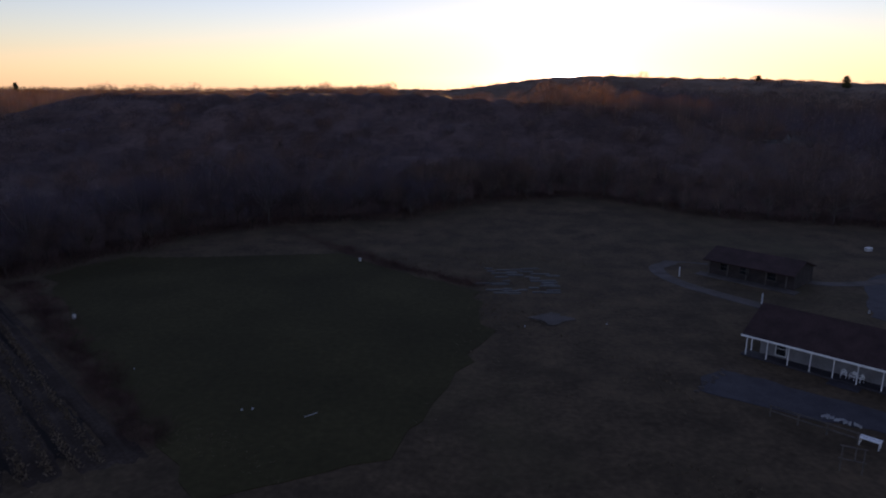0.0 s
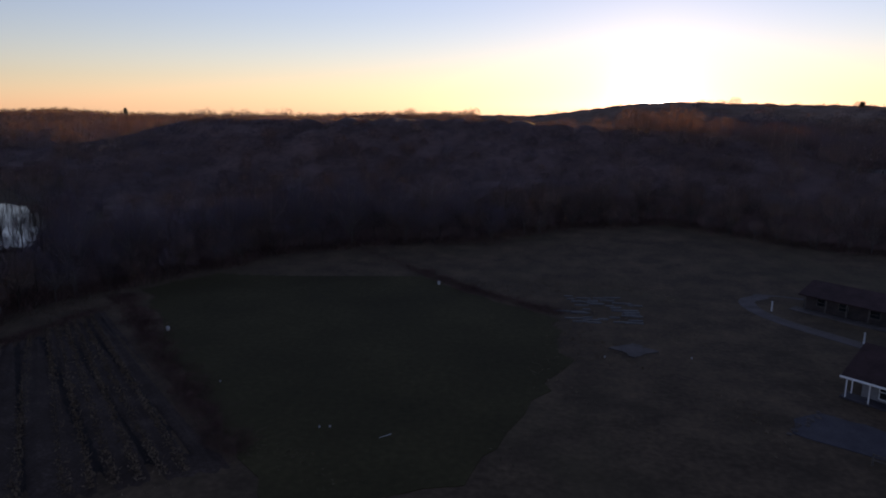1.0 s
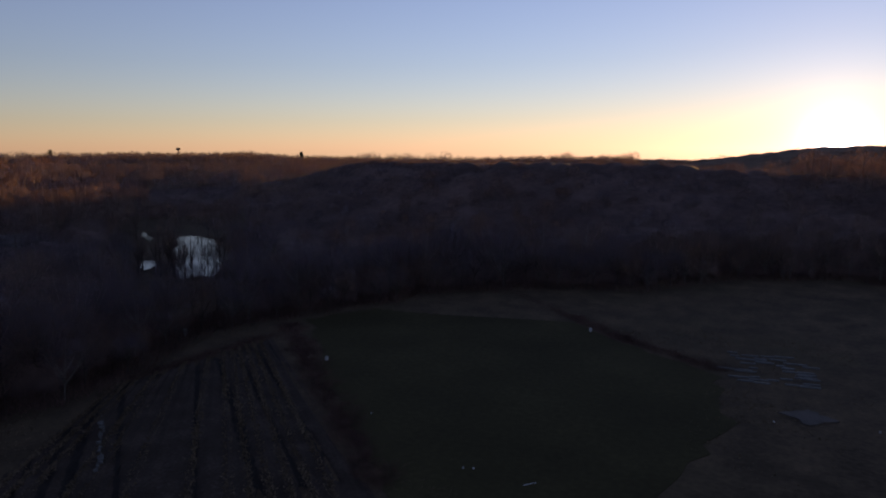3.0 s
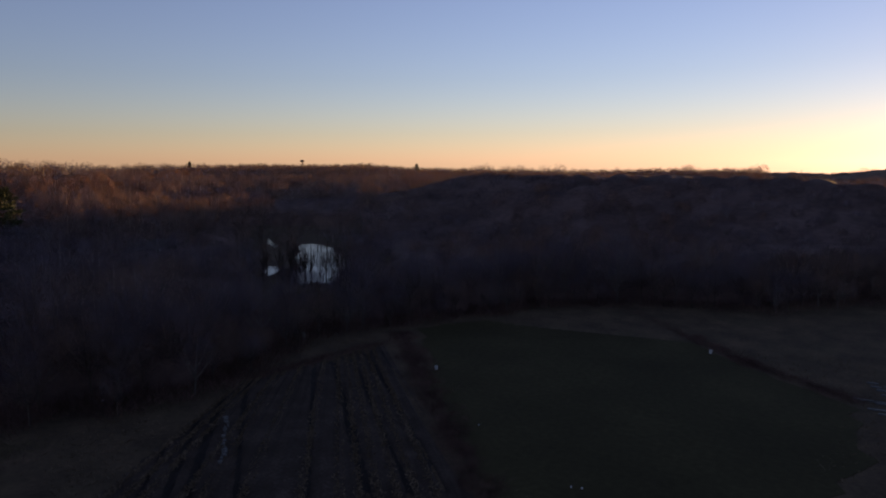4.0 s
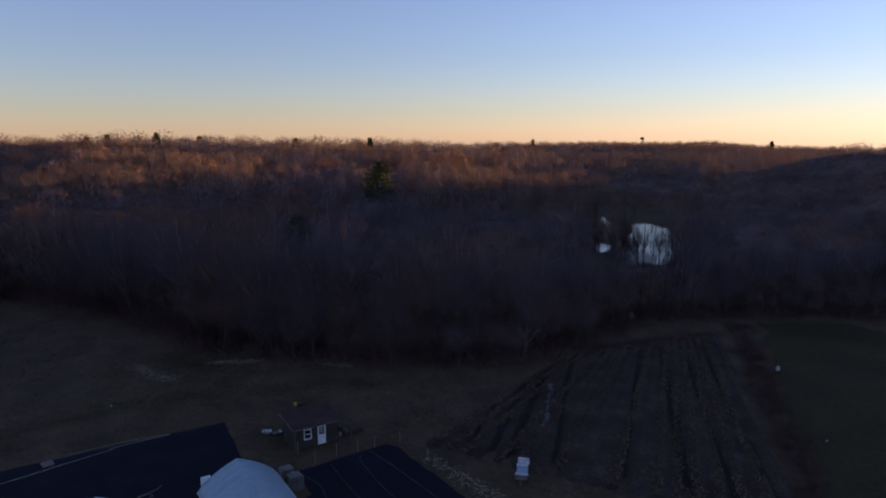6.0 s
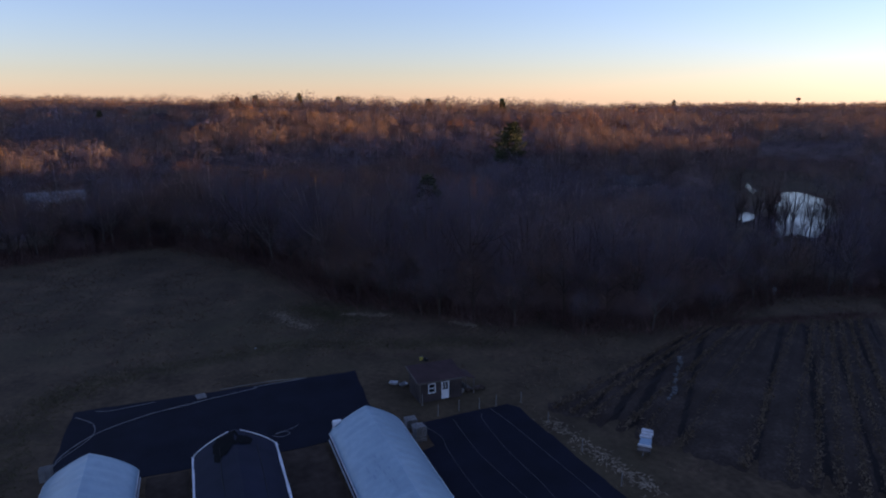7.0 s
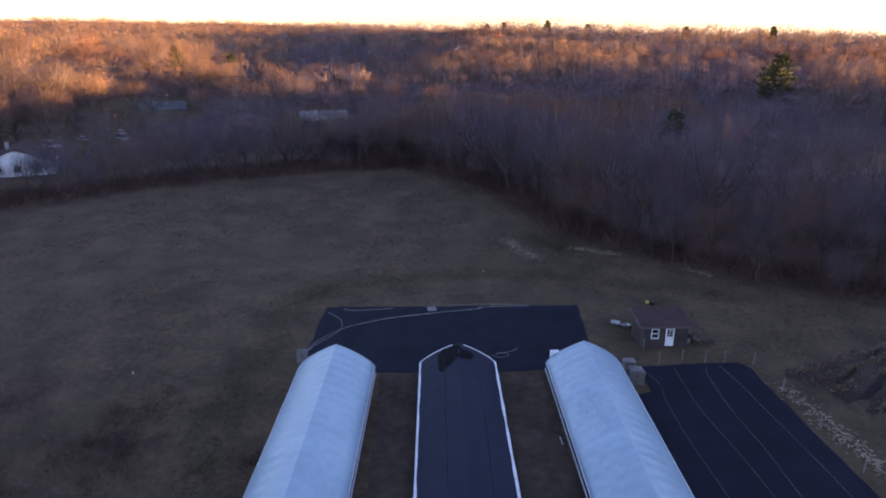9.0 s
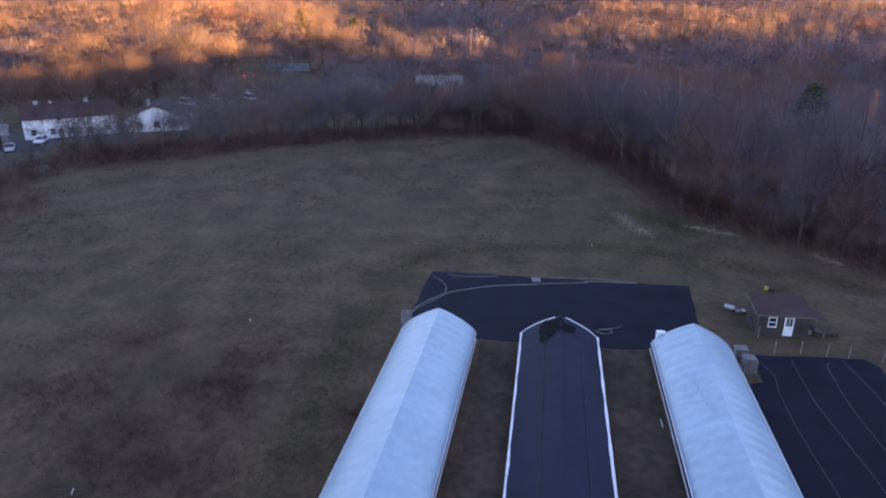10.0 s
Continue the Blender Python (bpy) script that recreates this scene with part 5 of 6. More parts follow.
# dry grass tufts, thick on the worn patch beside the cloth
def grass(n, px_, py_, h, width, seed):
    r_ = np.random.default_rng(seed)
    V = np.zeros((n * 4 * 3, 3))
    c = np.repeat(np.stack([px_, py_], 1), 4, 0)
    a = c + r_.normal(0, 0.12, c.shape)
    side = r_.normal(0, width, c.shape)
    V[0::3, :2], V[1::3, :2] = a - side, a + side
    V[0::3, 2] = V[1::3, 2] = 0.0
    V[2::3, :2] = a + r_.normal(0, h * 0.6, c.shape)
    V[2::3, 2] = r_.uniform(0.4, 1.0, len(c)) * h
    return V, np.arange(n * 12).reshape(-1, 3)


gr = np.random.default_rng(77)
GX, GY = gr.uniform(-160, 25, 150000), gr.uniform(-85, 150, 150000)
lump = np.sin(GX / 7.1 + 2 * np.sin(GY / 9.3)) * np.sin(GY / 6.3 + 1.5 * np.sin(GX / 11.7)) + 0.6 * np.sin(GX / 2.9 + GY / 3.7)
keep = inside(GX, GY, OPEN) & (lump + gr.normal(0, 0.5, len(GX)) > 1.1 - np.clip((np.hypot(GX, GY) - 40) / 70, 0, 1)) & ~((GX > -73.5) & (GX < -20) & (GY > -12) & (GY < 32)) & (np.hypot(GX, GY) > 25)
keep &= ~inside(GX, GY, [(-70, 66), (-64, 94), (-24, 51), (-56.5, 33)]) & ~inside(GX, GY, [(-64, 106), (-36, 139), (5, 98), (-4, 52), (-28, 58)]) & ~((GX > -68) & (GX < -61) & (GY > 22) & (GY < 30))
GX, GY = GX[keep], GY[keep]
soup("dry_grass", *grass(len(GX), GX, GY, 0.22, 0.035, 78), M["straw"], "dry straw-coloured grass tufts over the meadow", "grass")
# a greener mown lane curving round the nursery
LANE = smooth_line([(x, y, 0) for x, y in ((-34.0, -15.9), (-41.4, -16.1), (-50.5, -16.1), (-60.6, -15.5), (-74.6, -13.9), (-80.1, -9.1), (-83.0, 1.6), (-84.2, 12.4), (-80.6, 22.1), (-77.8, 31.1), (-74.6, 39.6))], 12)
lane_rng = np.random.default_rng(61)
lane_at = np.array([LANE[i][:2] for i in lane_rng.integers(0, len(LANE), 9000)]) + lane_rng.normal(0, 1.5, (9000, 2))
lane_at = lane_at[~((lane_at[:, 0] > -73.5) & (lane_at[:, 1] > -11.6) & (lane_at[:, 1] < 32))]
green_at = lane_rng.normal(0, 1, (2600, 2)) * (3.2, 1.7) @ np.array([[0.75, 0.66], [-0.66, 0.75]]) + (-96.0, 20.3)
lane_at = np.concatenate([lane_at, green_at])
soup("mown_grass", *grass(len(lane_at), lane_at[:, 0], lane_at[:, 1], 0.1, 0.03, 79), M["lane_grass"], "short pale green grass along a mown lane", "grass")
# pale worn streaks
worn_rng = np.random.default_rng(62)
for line, half, count in (([(-53.5, 32.8), (-50, 33.2), (-46, 33.6), (-42.5, 34.2), (-39.0, 34.4)], 0.8, 380), ([(-99.1, 13.3), (-93.6, 15.0), (-89.6, 16.8)], 1.0, 480),
                          ([(-94.2, 22.5), (-92.6, 25.6), (-91.2, 28.2)], 0.8, 330), ([(-84.5, 35.9), (-83.2, 37.0), (-82.0, 38.3)], 0.7, 260)):
    track = smooth_line([(x, y, 0) for x, y in line], 20)
    at = np.array([track[i][:2] for i in worn_rng.integers(0, len(track), count)]) + worn_rng.normal(0, half * 0.7, (count, 2))
    turn, size = worn_rng.uniform(0, 2 * math.pi, count), worn_rng.uniform(0.12, 0.3, count)
    wisp = np.zeros((count, 3, 3))
    for j, (along, across) in enumerate(((-1, -0.35), (-1, 0.35), (1, 0))):
        wisp[:, j, 0] = at[:, 0] + size * (along * np.cos(turn) - across * np.sin(turn))
        wisp[:, j, 1] = at[:, 1] + size * (along * np.sin(turn) + across * np.cos(turn))
        wisp[:, j, 2] = worn_rng.uniform(0.1, 0.17, count)
    soup("dead_grass", wisp.reshape(-1, 3), np.arange(count * 3).reshape(-1, 3), M["dead_straw"], "pale flattened straw on worn ground", "grass")

# ---- the house and yard ----
def window(parent, x0, x1, z0, z1, y, out, name="window", mat="white", trim=0.09):
    """A window in a wall that lies along x; out is the side it faces."""
    f = part(name, boxed(x0, x1, min(y, y + out * 0.03), max(y, y + out * 0.03), z0, z1), M["glass"], parent)
    d = out * 0.07
    for a, b, c, e in ((x0 - trim, x1 + trim, z0 - trim, z0), (x0 - trim, x1 + trim, z1, z1 + trim), (x0 - trim, x0, z0, z1), (x1, x1 + trim, z0, z1), (x0, x1, (z0 + z1) / 2 - 0.03, (z0 + z1) / 2 + 0.03)):
        part("frame", boxed(a, b, min(y, y + d), max(y, y + d), c, e), M[mat], f)
    return f


def gable_roof(bm, x0, x1, y0, y1, eave, ridge, over=0.35, thick=0.18):
    """Two slopes with thickness, ridge along x."""
    ym = (y0 + y1) / 2
    k = (ridge - eave) / (ym - y0)
    lines = [(y0 - over, eave - over * k), (ym, ridge), (y1 + over, eave - over * k)]
    for (ya, za), (yb, zb) in zip(lines, lines[1:]):
        vs = []
        for x in (x0 - over, x1 + over):
            vs += [bm.verts.new((x, ya, za)), bm.verts.new((x, yb, zb)), bm.verts.new((x, yb, zb + thick)), bm.verts.new((x, ya, za + thick))]
        for f in ((0, 1, 2, 3), (7, 6, 5, 4), (0, 4, 5, 1), (3, 2, 6, 7), (0, 3, 7, 4), (1, 5, 6, 2)):
            bm.faces.new([vs[i] for i in f])
    return bm


def gable_walls(bm, x0, x1, y0, y1, eave, ridge, t=0.2):
    box(bm, x0, x1, y0, y0 + t, 0, eave)
    box(bm, x0, x1, y1 - t, y1, 0, eave)
    ym = (y0 + y1) / 2
    for xa, xb in ((x0, x0 + t), (x1 - t, x1)):
        out = [(y0 + t, 0), (y1 - t, 0), (y1 - t, eave), (ym, ridge), (y0 + t, eave)]
        a = [bm.verts.new((xa, y, z)) for y, z in out]
        b = [bm.verts.new((xb, y, z)) for y, z in out]
        for k in range(5):
            bm.faces.new((a[k], a[(k + 1) % 5], b[(k + 1) % 5], b[k]))
        bm.faces.new(a[::-1])
        bm.faces.new(b)
    return bm


# long low house with a white porch; x runs along the porch, y to the back
house = base("house", "long low grey house with white porch posts", "house", pose(34.4, 73.4, 0, 0, 0, -45.5))
HL, HD, PD = 24.0, 9.0, 1.7
part("wall", gable_walls(bmesh.new(), 1.6, HL, PD, HD, 2.5, 4.6), M["siding_grey"], house, "grey clapboard walls")
bm = bmesh.new()
vs = []
for x in (0, HL + 0.4):
    vs += [bm.verts.new((x, -0.1, 2.42)), bm.verts.new((x, HD / 2 + 1, 4.9)), bm.verts.new((x, HD / 2 + 1, 5.05)), bm.verts.new((x, -0.1, 2.55))]
for f in ((0, 1, 2, 3), (7, 6, 5, 4), (0, 4, 5, 1), (3, 2, 6, 7), (0, 3, 7, 4), (1, 5, 6, 2)):
    bm.faces.new([vs[i] for i in f])
vs = []
for x in (0, HL + 0.4):
    vs += [bm.verts.new((x, HD / 2 + 1, 4.9)), bm.verts.new((x, HD + 1.2, 2.7)), bm.verts.new((x, HD + 1.2, 2.85)), bm.verts.new((x, HD / 2 + 1, 5.05))]
for f in ((0, 1, 2, 3), (7, 6, 5, 4), (0, 4, 5, 1), (3, 2, 6, 7), (0, 3, 7, 4), (1, 5, 6, 2)):
    bm.faces.new([vs[i] for i in f])
part("roof", bm, M["roof_brown"], house, "dark brown shingle roof")
part("fascia", boxed(-0.05, HL + 0.4, -0.16, -0.1, 2.36, 2.58), M["white"], house, "white eave board")
part("porch_floor", boxed(0.1, HL, 0.0, PD, 0, 0.22), M["slab"], house, "grey porch floor")
for k in range(11):
    x = 0.62 + 2.27 * k
    part("porch_post", boxed(x - 0.05, x + 0.05, 0.04, 0.14, 0.22, 2.42), M["white"], house)
part("porch_post", boxed(0.57, 0.67, PD - 0.1, PD, 0.22, 2.9), M["white"], house)
window(house, 3.35, 4.4, 0.55, 2.1, PD, -1)
window(house, 5.0, 6.0, 1.75, 2.15, PD, -1)
window(house, 17.0, 18.2, 0.9, 2.1, PD, -1)
part("door", boxed(14.5, 15.4, PD - 0.05, PD, 0.22, 2.25), M["white"], house, "white panelled door")
for k in range(26):
    part("clapboard", boxed(1.6, HL, PD - 0.016, PD - 0.002, 0.24 + 0.086 * k, 0.24 + 0.086 * k + 0.07), M["siding_grey"], house)


def garden_chair(at):
    ob = base("garden_chair", "white plastic garden chair on the porch", "chair", at, "porch chairs")
    part("seat", boxed(-0.24, 0.24, -0.24, 0.24, 0.4, 0.44, bevel=0.015), M["white"], ob)
    bm = bmesh.new()
    for k in range(7):
        w = math.pi * k / 6
        box(bm, -0.24 + 0.072 * k, -0.19 + 0.072 * k, 0.2, 0.24, 0.44, 0.72 + 0.18 * math.sin(w))
    part("backrest", bm, M["white"], ob)
    for sx in (-1, 1):
        part("armrest", boxed(sx * 0.27 - 0.03, sx * 0.27 + 0.03, -0.24, 0.24, 0.62, 0.65), M["white"], ob)
        for sy in (-1, 1):
            part("leg", boxed(sx * 0.25 - 0.025, sx * 0.25 + 0.025, sy * 0.21 - 0.025, sy * 0.21 + 0.025, 0, 0.62 if sy < 0 else 0.42), M["white"], ob)
    return ob


hm = house.matrix_world
chair = garden_chair(hm @ pose(10.5, 1.1, 0.22, 0, 0, 10))
for x, y, a in ((11.35, 1.2, -15), (12.1, 1.05, -40)):
    copy_thing(chair, hm @ pose(x, y, 0.22, 0, 0, a))
thing("porch_step", boxed(9.6, 12.6, -1.5, -0.02, 0, 0.12, bevel=0.02), M["slab"], "low concrete step in front of the porch", "step", at=hm, kind="structure")
thing("paved_yard", slab(bmesh.new(), ragged([(26.3, 64.0), (27.6, 67.2), (31.0, 69.0), (35.9, 64.9), (40.8, 60.6), (47, 55), (44, 51.5), (39.1, 56.0), (35.3, 57.6), (30.4, 61.0)], 1.2, 0.25, 11), -0.05, 0.05),
      M["slab"], "blue-grey gravel yard bed in front of the house", "pavement", kind="structure")
rng = random.Random(31)
for k in range(12):
    w = 2 * math.pi * k / 12
    bm = bmesh.new()
    bmesh.ops.create_icosphere(bm, subdivisions=2, radius=1.0)
    for v in bm.verts:
        v.co *= 1 + 0.25 * noise.noise(v.co * 1.7 + Vector((k * 3.1, 0, 0)))
        v.co.x, v.co.y, v.co.z = v.co.x * 0.28, v.co.y * 0.22, v.co.z * 0.16
    f = k / 12
    thing("edging_stone", bm, M["gravel"], "rough pale stone edging the gravel bed", "stone", at=pose(26.2 + 4.9 * f + rng.uniform(-.3, .3), 64.0 + 5.0 * f + rng.uniform(-.4, .4), 0.08, 0, 0, k * 37), group="edging stones")
for k in range(26):
    f = k / 26
    bucket(35.9 + 2.3 * f + rng.uniform(-.25, .25), 58.4 - 2.1 * f + rng.uniform(-.25, .25), M["dirty_white"], "pale plastic plant pot on the gravel bed", 0.11, 0.18, 0.05)


def rail_fence(a, b, n, h, label):
    a, b = Vector((*a, 0)), Vector((*b, 0))
    way = math.degrees(math.atan2(b.y - a.y, b.x - a.x))
    L = (b - a).length
    ob = base("rail_fence", label, "fence", pose(a.x, a.y, 0, 0, 0, way))
    for k in range(n + 1):
        x = L * k / n
        part("post", boxed(x - 0.06, x + 0.06, -0.06, 0.06, -0.1, h), M["wood"], ob)
    for z in (0.45 * h, 0.9 * h):
        part("rail", boxed(-0.1, L + 0.1, 0.06, 0.1, z - 0.06, z + 0.06), M["wood"], ob)


rail_fence((31.0, 58.6), (36.2, 53.4), 3, 1.15, "weathered two-rail wooden fence round the yard")


arbour = base("arbour", "weathered wooden gate arch in the yard fence", "arbour", pose(32.3, 49.3, 0, 0, 0, -26.5))
for x in (0.0, 1.57):
    part("post", boxed(x - 0.05, x + 0.05, -0.05, 0.05, -0.1, 2.35), M["wood"], arbour)
for z in (1.1, 2.25):
    part("beam", boxed(-0.2, 1.77, -0.03, 0.03, z, z + 0.09), M["wood"], arbour)
part("strut", boxed(0.9, 1.0, -0.03, 0.03, 1.19, 2.25), M["wood"], arbour)
table = base("garden_table", "white garden table with a rounded top in the yard", "table", pose(37.1, 53.1, 0, 0, 0, -45))
part("tabletop", boxed(-0.85, 0.85, -0.4, 0.4, 0.64, 0.74, bevel=0.04), M["white"], table)
part("seam", boxed(-0.83, 0.83, -0.02, 0.02, 0.742, 0.746), M["twine"], table)
for x in (-0.75, 0.75):
    for y in (-0.32, 0.32):
        part("leg", boxed(x - 0.04, x + 0.04, y - 0.04, y + 0.04, 0, 0.68), M["white"], table)

# second low building with a pale walk, and the curved drive
bld = base("outbuilding", "long low brown building with a dark roof", "building", pose(42.5, 106.6, 0, 0, 0, -47))
part("wall", gable_walls(bmesh.new(), 0, 13.5, 1.6, 9.0, 2.4, 3.7), M["boards"], bld)
part("roof", gable_roof(bmesh.new(), 0, 13.5, 0.6, 9.0, 2.45, 3.85), M["roof_brown"], bld)
part("walk", boxed(-1.0, 14.6, -1.0, 1.2, 0, 0.14), M["gravel"], bld, "pale concrete walk along the front")
for k in range(5):
    part("porch_post", boxed(0.6 + 3.0 * k, 0.74 + 3.0 * k, 0.5, 0.64, 0.14, 2.35), M["wood"], bld)
for x in (2.0, 5.2, 9.5):
    window(bld, x, x + 1.3, 0.9, 2.0, 1.6, -1, mat="wood")
drive = smooth_line([(x, y, 0) for x, y in ((47.0, 87.5), (44.3, 91.2), (41.3, 95.2), (38.0, 100.0), (35.9, 105.5), (36.2, 110.8), (39.5, 114.0), (40.4, 120), (40.2, 131), (47, 150), (62, 190), (70, 260))], 6)
thing("drive", ribbon(bmesh.new(), drive, 2.5, -0.05, 0.05), M["gravel"], "pale gravel drive curving past the buildings", "road", kind="structure")
branch = smooth_line([(x, y, 0) for x, y in ((37.2, 111.6), (40.5, 114.6), (44.5, 113.8), (52, 108), (60, 101), (75, 105), (100, 122))], 6)
thing("drive", ribbon(bmesh.new(), branch, 2.2, -0.05, 0.058), M["gravel"], "gravel branch of the drive behind the building", "road", kind="structure")
thing("parking", slab(bmesh.new(), ragged([(57.5, 86.0), (64, 98), (72.5, 109.5), (82, 113), (96, 100), (80, 78), (66, 74)], 2, 0.5, 12), -0.05, 0.045), M["slab"], "bluish paved yard behind the house", "pavement", kind="structure")
for x, y in ((38.2, 105.4), (45.2, 91.5), (57.9, 87.4)):
    thing("marker_post", boxed(x - 0.09, x + 0.09, y - 0.09, y + 0.09, 0, 1.6 if x < 57 else 0.5, bevel=0.02), M["dirty_white"], "white painted post beside the drive", "post", group="drive posts")
thing("sand_patch", slab(bmesh.new(), ragged([(11.6, 85.4), (14.8, 88.0), (17.4, 84.7), (14.3, 82.6)], 0.7, 0.4, 13), -0.05, 0.18), M["gravel"], "low pale patch of sand in the field", "sand")
for k in range(44):
    x, y = 6.5 + rng.uniform(0, 12), 96 + rng.uniform(0, 14)
    L = rng.uniform(0.6, 1.6)
    thing("plant_tray", boxed(x - L, x + L, y - 0.2, y + 0.2, 0, 0.2, bevel=0.03), M["twine"], "grey plant tray set out in rows", "tray", group="plant trays")

# ---- cars and houses beyond the trees ----
def car(at, mat, label, van=False):
    ob = base("car", label, "car", at)
    L, W, H = (5.2, 1.95, 2.0) if van else (4.5, 1.8, 1.45)
    side = [(-L / 2, 0.35), (-L / 2, 0.8), (-L / 2 + 0.1, 0.95), (L / 2 - 0.25, 0.85), (L / 2, 0.6), (L / 2, 0.3)]
    bm = bmesh.new()
    for y in (-W / 2, W / 2):
        for x, z in side:
            bm.verts.new((x, y, z))
    bm.verts.ensure_lookup_table()
    n = len(side)
    v = bm.verts
    for k in range(n):
        bm.faces.new((v[k], v[(k + 1) % n], v[n + (k + 1) % n], v[n + k]))
    bm.faces.new([v[k] for k in range(n)][::-1])
    bm.faces.new([v[n + k] for k in range(n)])
    bmesh.ops.bevel(bm, geom=bm.edges[:], offset=0.05, segments=1, affect='EDGES')
    part("body", bm, mat, ob)
    lo, hi = ((-L / 2 + 0.12, L / 2 - 1.2), (-L / 2 + 0.25, L / 2 - 1.8)) if van else ((-L / 2 + 0.35, L / 2 - 1.2), (-L / 2 + 0.95, L / 2 - 2.0))
    bm = bmesh.new()
    quad = [(lo[0], 0.9, 0.0), (lo[1], 0.88, 0.0), (hi[1], H - 0.08, 0.16), (hi[0], H - 0.08, 0.16)]
    a = [bm.verts.new((x, -W / 2 + 0.06 + i, z)) for x, z, i in quad]
    b = [bm.verts.new((x, W / 2 - 0.06 - i, z)) for x, z, i in quad]
    for k in range(4):
        bm.faces.new((a[k], a[(k + 1) % 4], b[(k + 1) % 4], b[k]))
    bm.faces.new(a[::-1])
    bm.faces.new(b)
    part("glazing", bm, M["glass"], ob)
    part("roof", boxed(hi[0] - 0.03, hi[1] + 0.03, -W / 2 + 0.2, W / 2 - 0.2, H - 0.08, H, bevel=0.03), mat, ob)
    for x in (-L / 2 + 0.85, L / 2 - 0.85):
        for y in (-W / 2 + 0.1, W / 2 - 0.1):
            w = bmesh.new()
            bmesh.ops.create_cone(w, cap_ends=True, segments=16, radius1=0.33, radius2=0.33, depth=0.22, matrix=pose(x, y, 0.33, 90, 0, 0))
            part("wheel", w, M["tyre"], ob)
    for y in (-0.6, 0.6):
        part("headlight", boxed(L / 2 - 0.04, L / 2 + 0.01, y - 0.15, y + 0.15, 0.6, 0.72), M["dirty_white"], ob)


def far_house(at, L, D, eave, ridge, wall, roof, label, windows=4, storeys=1, chimney=True, name="house"):
    ob = base(name, label, "house", at)
    part("wall", gable_walls(bmesh.new(), 0, L, 0, D, eave, ridge - 0.1), M[wall], ob)
    part("roof", gable_roof(bmesh.new(), 0, L, 0, D, eave, ridge), M[roof], ob)
    for s in range(storeys):
        for k in range(windows):
            x = L * (k + 0.5) / windows
            z = 0.9 + 2.6 * s
            if z + 1.2 < eave:
                window(ob, x - 0.5, x + 0.5, z, z + 1.2, 0, -1)
    part("door", boxed(L * 0.36, L * 0.36 + 0.95, -0.05, 0.0, 0, 2.05), M["boards"], ob)
    if chimney:
        part("chimney", boxed(L * 0.3, L * 0.3 + 0.6, D / 2 - 0.3, D / 2 + 0.3, ridge - 0.8, ridge + 0.6, bevel=0.03), M["siding_grey"], ob)
    return ob


# white commercial row beside the meadow
facing = 128.4
row = far_house(pose(-133.7, -108.7, 0, 0, 0, 124.6), 18.5, 9, 4.4, 7.0, "white", "roof_brown", "long white two-storey building with a brown roof", 5, 2)
for x in (2.5, 12.5):
    part("cupola", boxed(x, x + 0.9, 4.0, 4.9, 6.4, 7.7, bevel=0.05), M["siding_grey"], row, "white roof cupola")
side_b = base("house", "white gabled building with a wide low roof", "house", pose(-149.8, -79.6, 0, 0, 0, -159.7))
part("wall", gable_walls(bmesh.new(), 0, 14, 0, 13.5, 3.0, 5.6), M["white"], side_b)
part("roof", gable_roof(bmesh.new(), 0, 14, 0, 13.5, 3.0, 5.75), M["roof_brown"], side_b)
for k in range(3):
    f = part("window", boxed(-0.03, 0.0, 2.0 + 3.8 * k, 3.4 + 3.8 * k, 1.0, 2.3), M["glass"], side_b)
    part("frame", boxed(-0.07, -0.03, 1.9 + 3.8 * k, 3.5 + 3.8 * k, 2.3, 2.42), M["white"], f)
part("chimney", boxed(6, 6.7, 8.5, 9.2, 4.6, 6.6, bevel=0.03), M["siding_grey"], side_b)
annex = base("garage", "low white-roofed garage with dark doors", "garage", pose(-118.5, -117.0, 0, 0, 0, facing))
part("wall", gable_walls(bmesh.new(), 0, 13, 0, 8, 2.7, 3.9), M["siding_grey"], annex)
part("roof", gable_roof(bmesh.new(), 0, 13, 0, 8, 2.75, 4.1), M["siding_grey"], annex, "pale metal roof")
for k in range(3):
    part("garage_door", boxed(1 + 4 * k, 3.9 + 4 * k, -0.05, 0.0, 0, 2.3), M["glass"], annex)
thing("car_park", slab(bmesh.new(), ragged(VILLAGE, 4, 1.0, 14), -0.05, 0.06), M["asphalt"], "dark asphalt car park and road", "road", kind="structure")
far_house(pose(-213, -124, 0, 0, 0, facing), 9, 7, 2.6, 4.8, "siding_grey", "roof_grey", "small pale house behind bare trees", 3)
far_house(pose(-238, -94, 0.0, 0, 0, facing - 15), 15, 9, 3.4, 5.6, "siding_grey", "roof_grey", "pale grey house among bare trees", 5)
far_house(pose(-219, -37, 0, 0, 0, 100), 15, 9, 2.6, 4.8, "siding_grey", "siding_grey", "low grey house half hidden by bare woods", 2)
for x, y, a, m, label, van in ((-131.8, -103.5, 20, "car_white", "white car parked by the meadow hedge", False), (-124, -104.7, 35, "car_silver", "silver car parked by the meadow hedge", False),
                               (-184, -97, 60, "car_white", "white van parked in the car park", True), (-189, -100, 50, "car_dark", "dark car parked in the car park", False),
                               (-194, -93, 50, "car_silver", "silver car parked in the car park", False), (-206, -87.5, 25, "car_white", "white car standing on the road", False),
                               (-211, -89, 25, "car_dark", "dark car standing on the road", False), (-196, -83, 45, "car_silver", "silver van parked by the road", True),
                               (-168, -80, 45, "car_dark", "dark car parked behind the hedge", False), (-120.5, -110, 30, "car_white", "white car with snow-pale roof by the garage", False)):
    car(pose(x, y, 0.062, 0, 0, a), M[m], label, van)


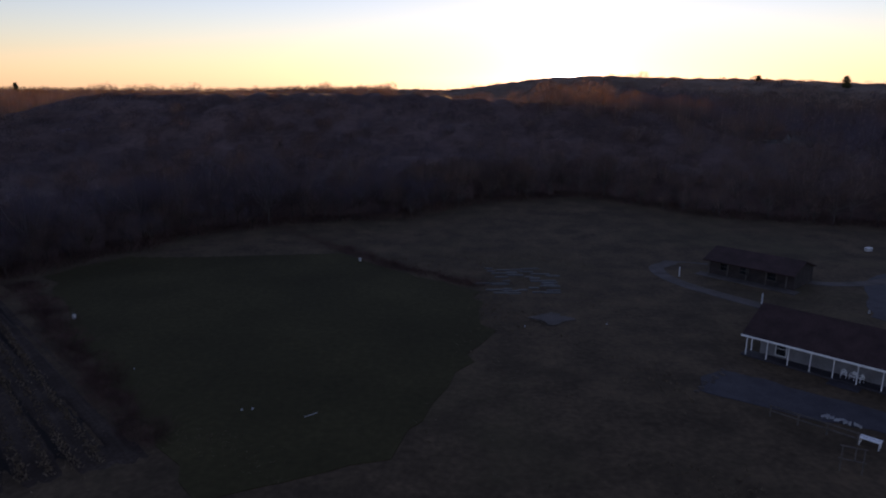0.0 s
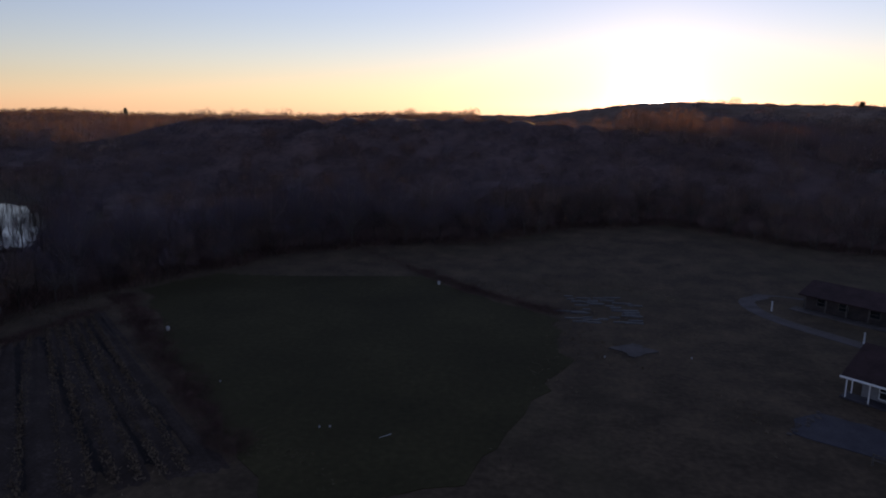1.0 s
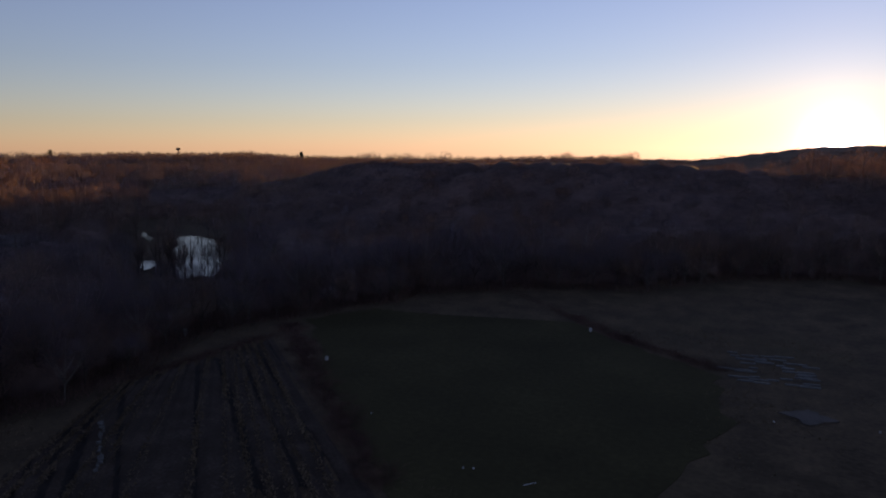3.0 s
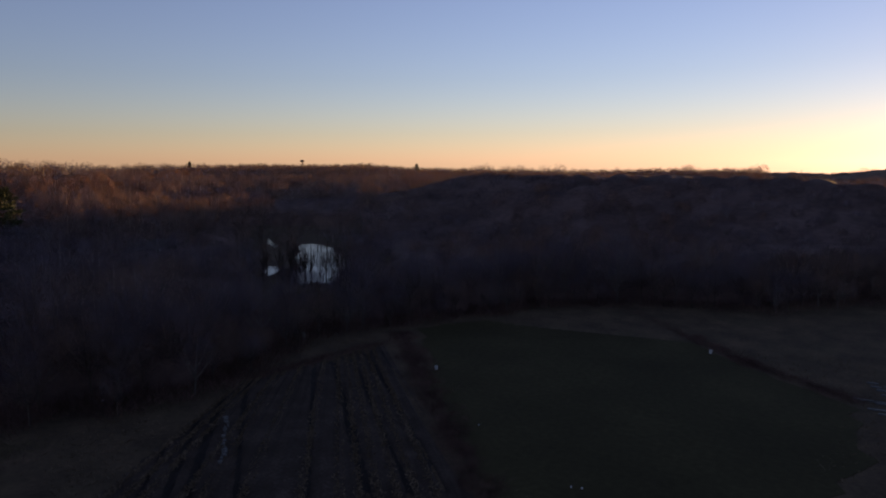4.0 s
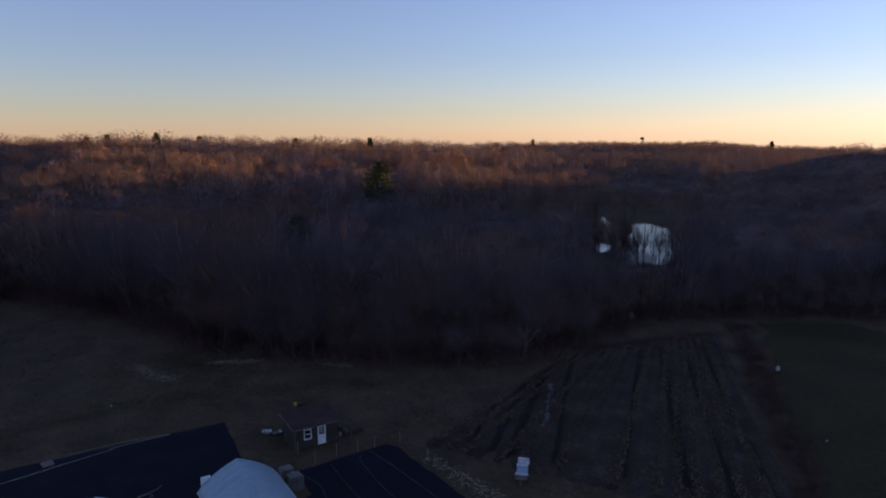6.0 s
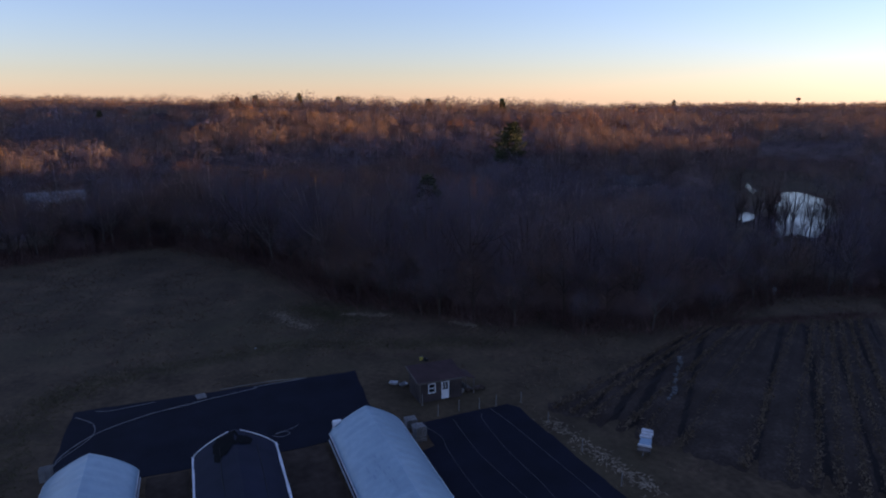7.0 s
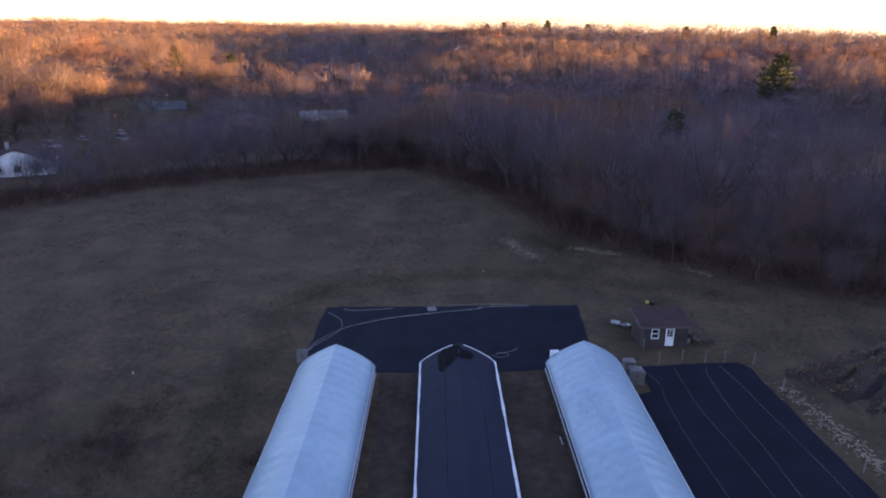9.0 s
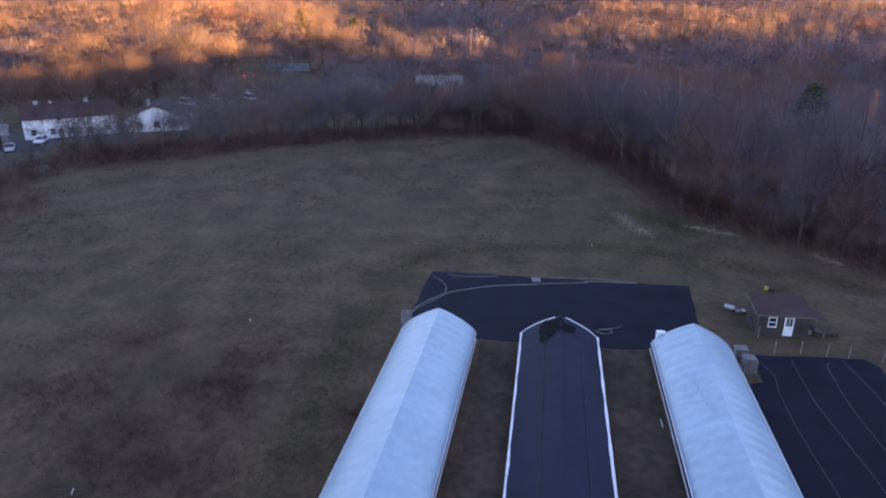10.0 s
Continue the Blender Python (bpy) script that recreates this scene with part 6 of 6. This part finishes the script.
def pole(x, y, h, arm):
    ob = base("utility_pole", "weathered wooden utility pole beside the road", "pole", pose(x, y, 0), "utility poles")
    part("mast", tube(bmesh.new(), [(0, 0, -0.3), (0, 0, h)], 0.16, 8, 0.1), M["wood"], ob)
    if arm:
        part("crossarm", boxed(-1.1, 1.1, -0.06, 0.06, h - 0.9, h - 0.75), M["wood"], ob)
        for xx in (-1.0, -0.4, 0.4, 1.0):
            part("insulator", boxed(xx - 0.04, xx + 0.04, -0.04, 0.04, h - 0.75, h - 0.58), M["steel"], ob)


for x, y, h, a in ((-214, -98, 9, True), (-209, -92, 8, True), (-205, -96, 7.5, False), (-236, -90, 9, True), (-243, -86, 9, True), (-190, -100, 8.5, True)):
    pole(x, y, h, a)


def signal(x, y, z):
    ob = base("traffic_light", "traffic light showing red over the road", "traffic light", pose(x, y, 0))
    part("mast", tube(bmesh.new(), [(0, 0, 0), (0, 0, z + 0.5)], 0.08, 7), M["steel"], ob)
    head = part("housing", boxed(0.08, 0.4, -0.18, 0.18, z - 0.6, z + 0.4), M["tyre"], ob)
    b = bmesh.new()
    bmesh.ops.create_uvsphere(b, u_segments=10, v_segments=6, radius=0.12, matrix=pose(0.42, 0, z + 0.15))
    part("lens", b, M["red_lamp"], head, "lit red lens")


signal(-209.5, -99.0, 1.9)
signal(-225, -93.5, 3.4)
signal(-226, -97.0, 3.4)

# houses glimpsed through the woods
for az_deg, r, turn, L, wall, roof, label in ((-27.1, 290, 40, 13, "siding_grey", "roof_grey", "pale house among bare trees on the slope"), (-24.2, 272, 20, 11, "siding_grey", "roof_brown", "pale house half hidden on the wooded slope"),
                                              (6.2, 520, 5, 16, "white", "roof_grey", "white house deep in the woods"), (86.3, 470, 80, 7, "white", "siding_grey", "white house on the far wooded hill"),
                                              (90.2, 560, 95, 16, "brick", "roof_brown", "brown house on the far wooded hill"), (53.7, 235, 60, 14, "siding_grey", "roof_grey", "grey house in the valley woods"),
                                              (61.3, 280, 70, 12, "siding_grey", "roof_grey", "grey house among tall bare trees")):
    x, y = polar(az_deg, r)
    tall = r > 500 and az_deg > 80
    far_house(pose(x, y, float(height(x, y)), 0, 0, az_deg + turn - 40), L, 8, 6.0 if tall else 2.9, 9.0 if tall else 5.0, wall, roof, label, 3, 2 if tall else 1)
x, y = polar(40.8, 1140)
tower = base("water_tower", "water tower on the skyline", "water tower", pose(x, y, float(height(x, y))))
bm = bmesh.new()
bmesh.ops.create_uvsphere(bm, u_segments=20, v_segments=12, radius=1.0)
for v in bm.verts:
    v.co = (v.co.x * 3.6, v.co.y * 3.6, 20 + v.co.z * 2.2)
part("tank", bm, M["rust"], tower, smooth=True)
part("shaft", tube(bmesh.new(), [(0, 0, -1), (0, 0, 18.5)], 0.9, 10, 0.7), M["rust"], tower)
bin_ = base("storage_bin", "pale storage bin at the woodland edge", "bin", pose(78.5, 121.5, 0, 0, 0, 20) @ Matrix.Scale(0.7, 4))
part("body", boxed(-0.9, 0.9, -0.5, 0.5, 0, 1.0, bevel=0.05), M["dirty_white"], bin_)
part("lid", boxed(-0.95, 0.95, -0.55, 0.55, 1.0, 1.1, bevel=0.03), M["white"], bin_)
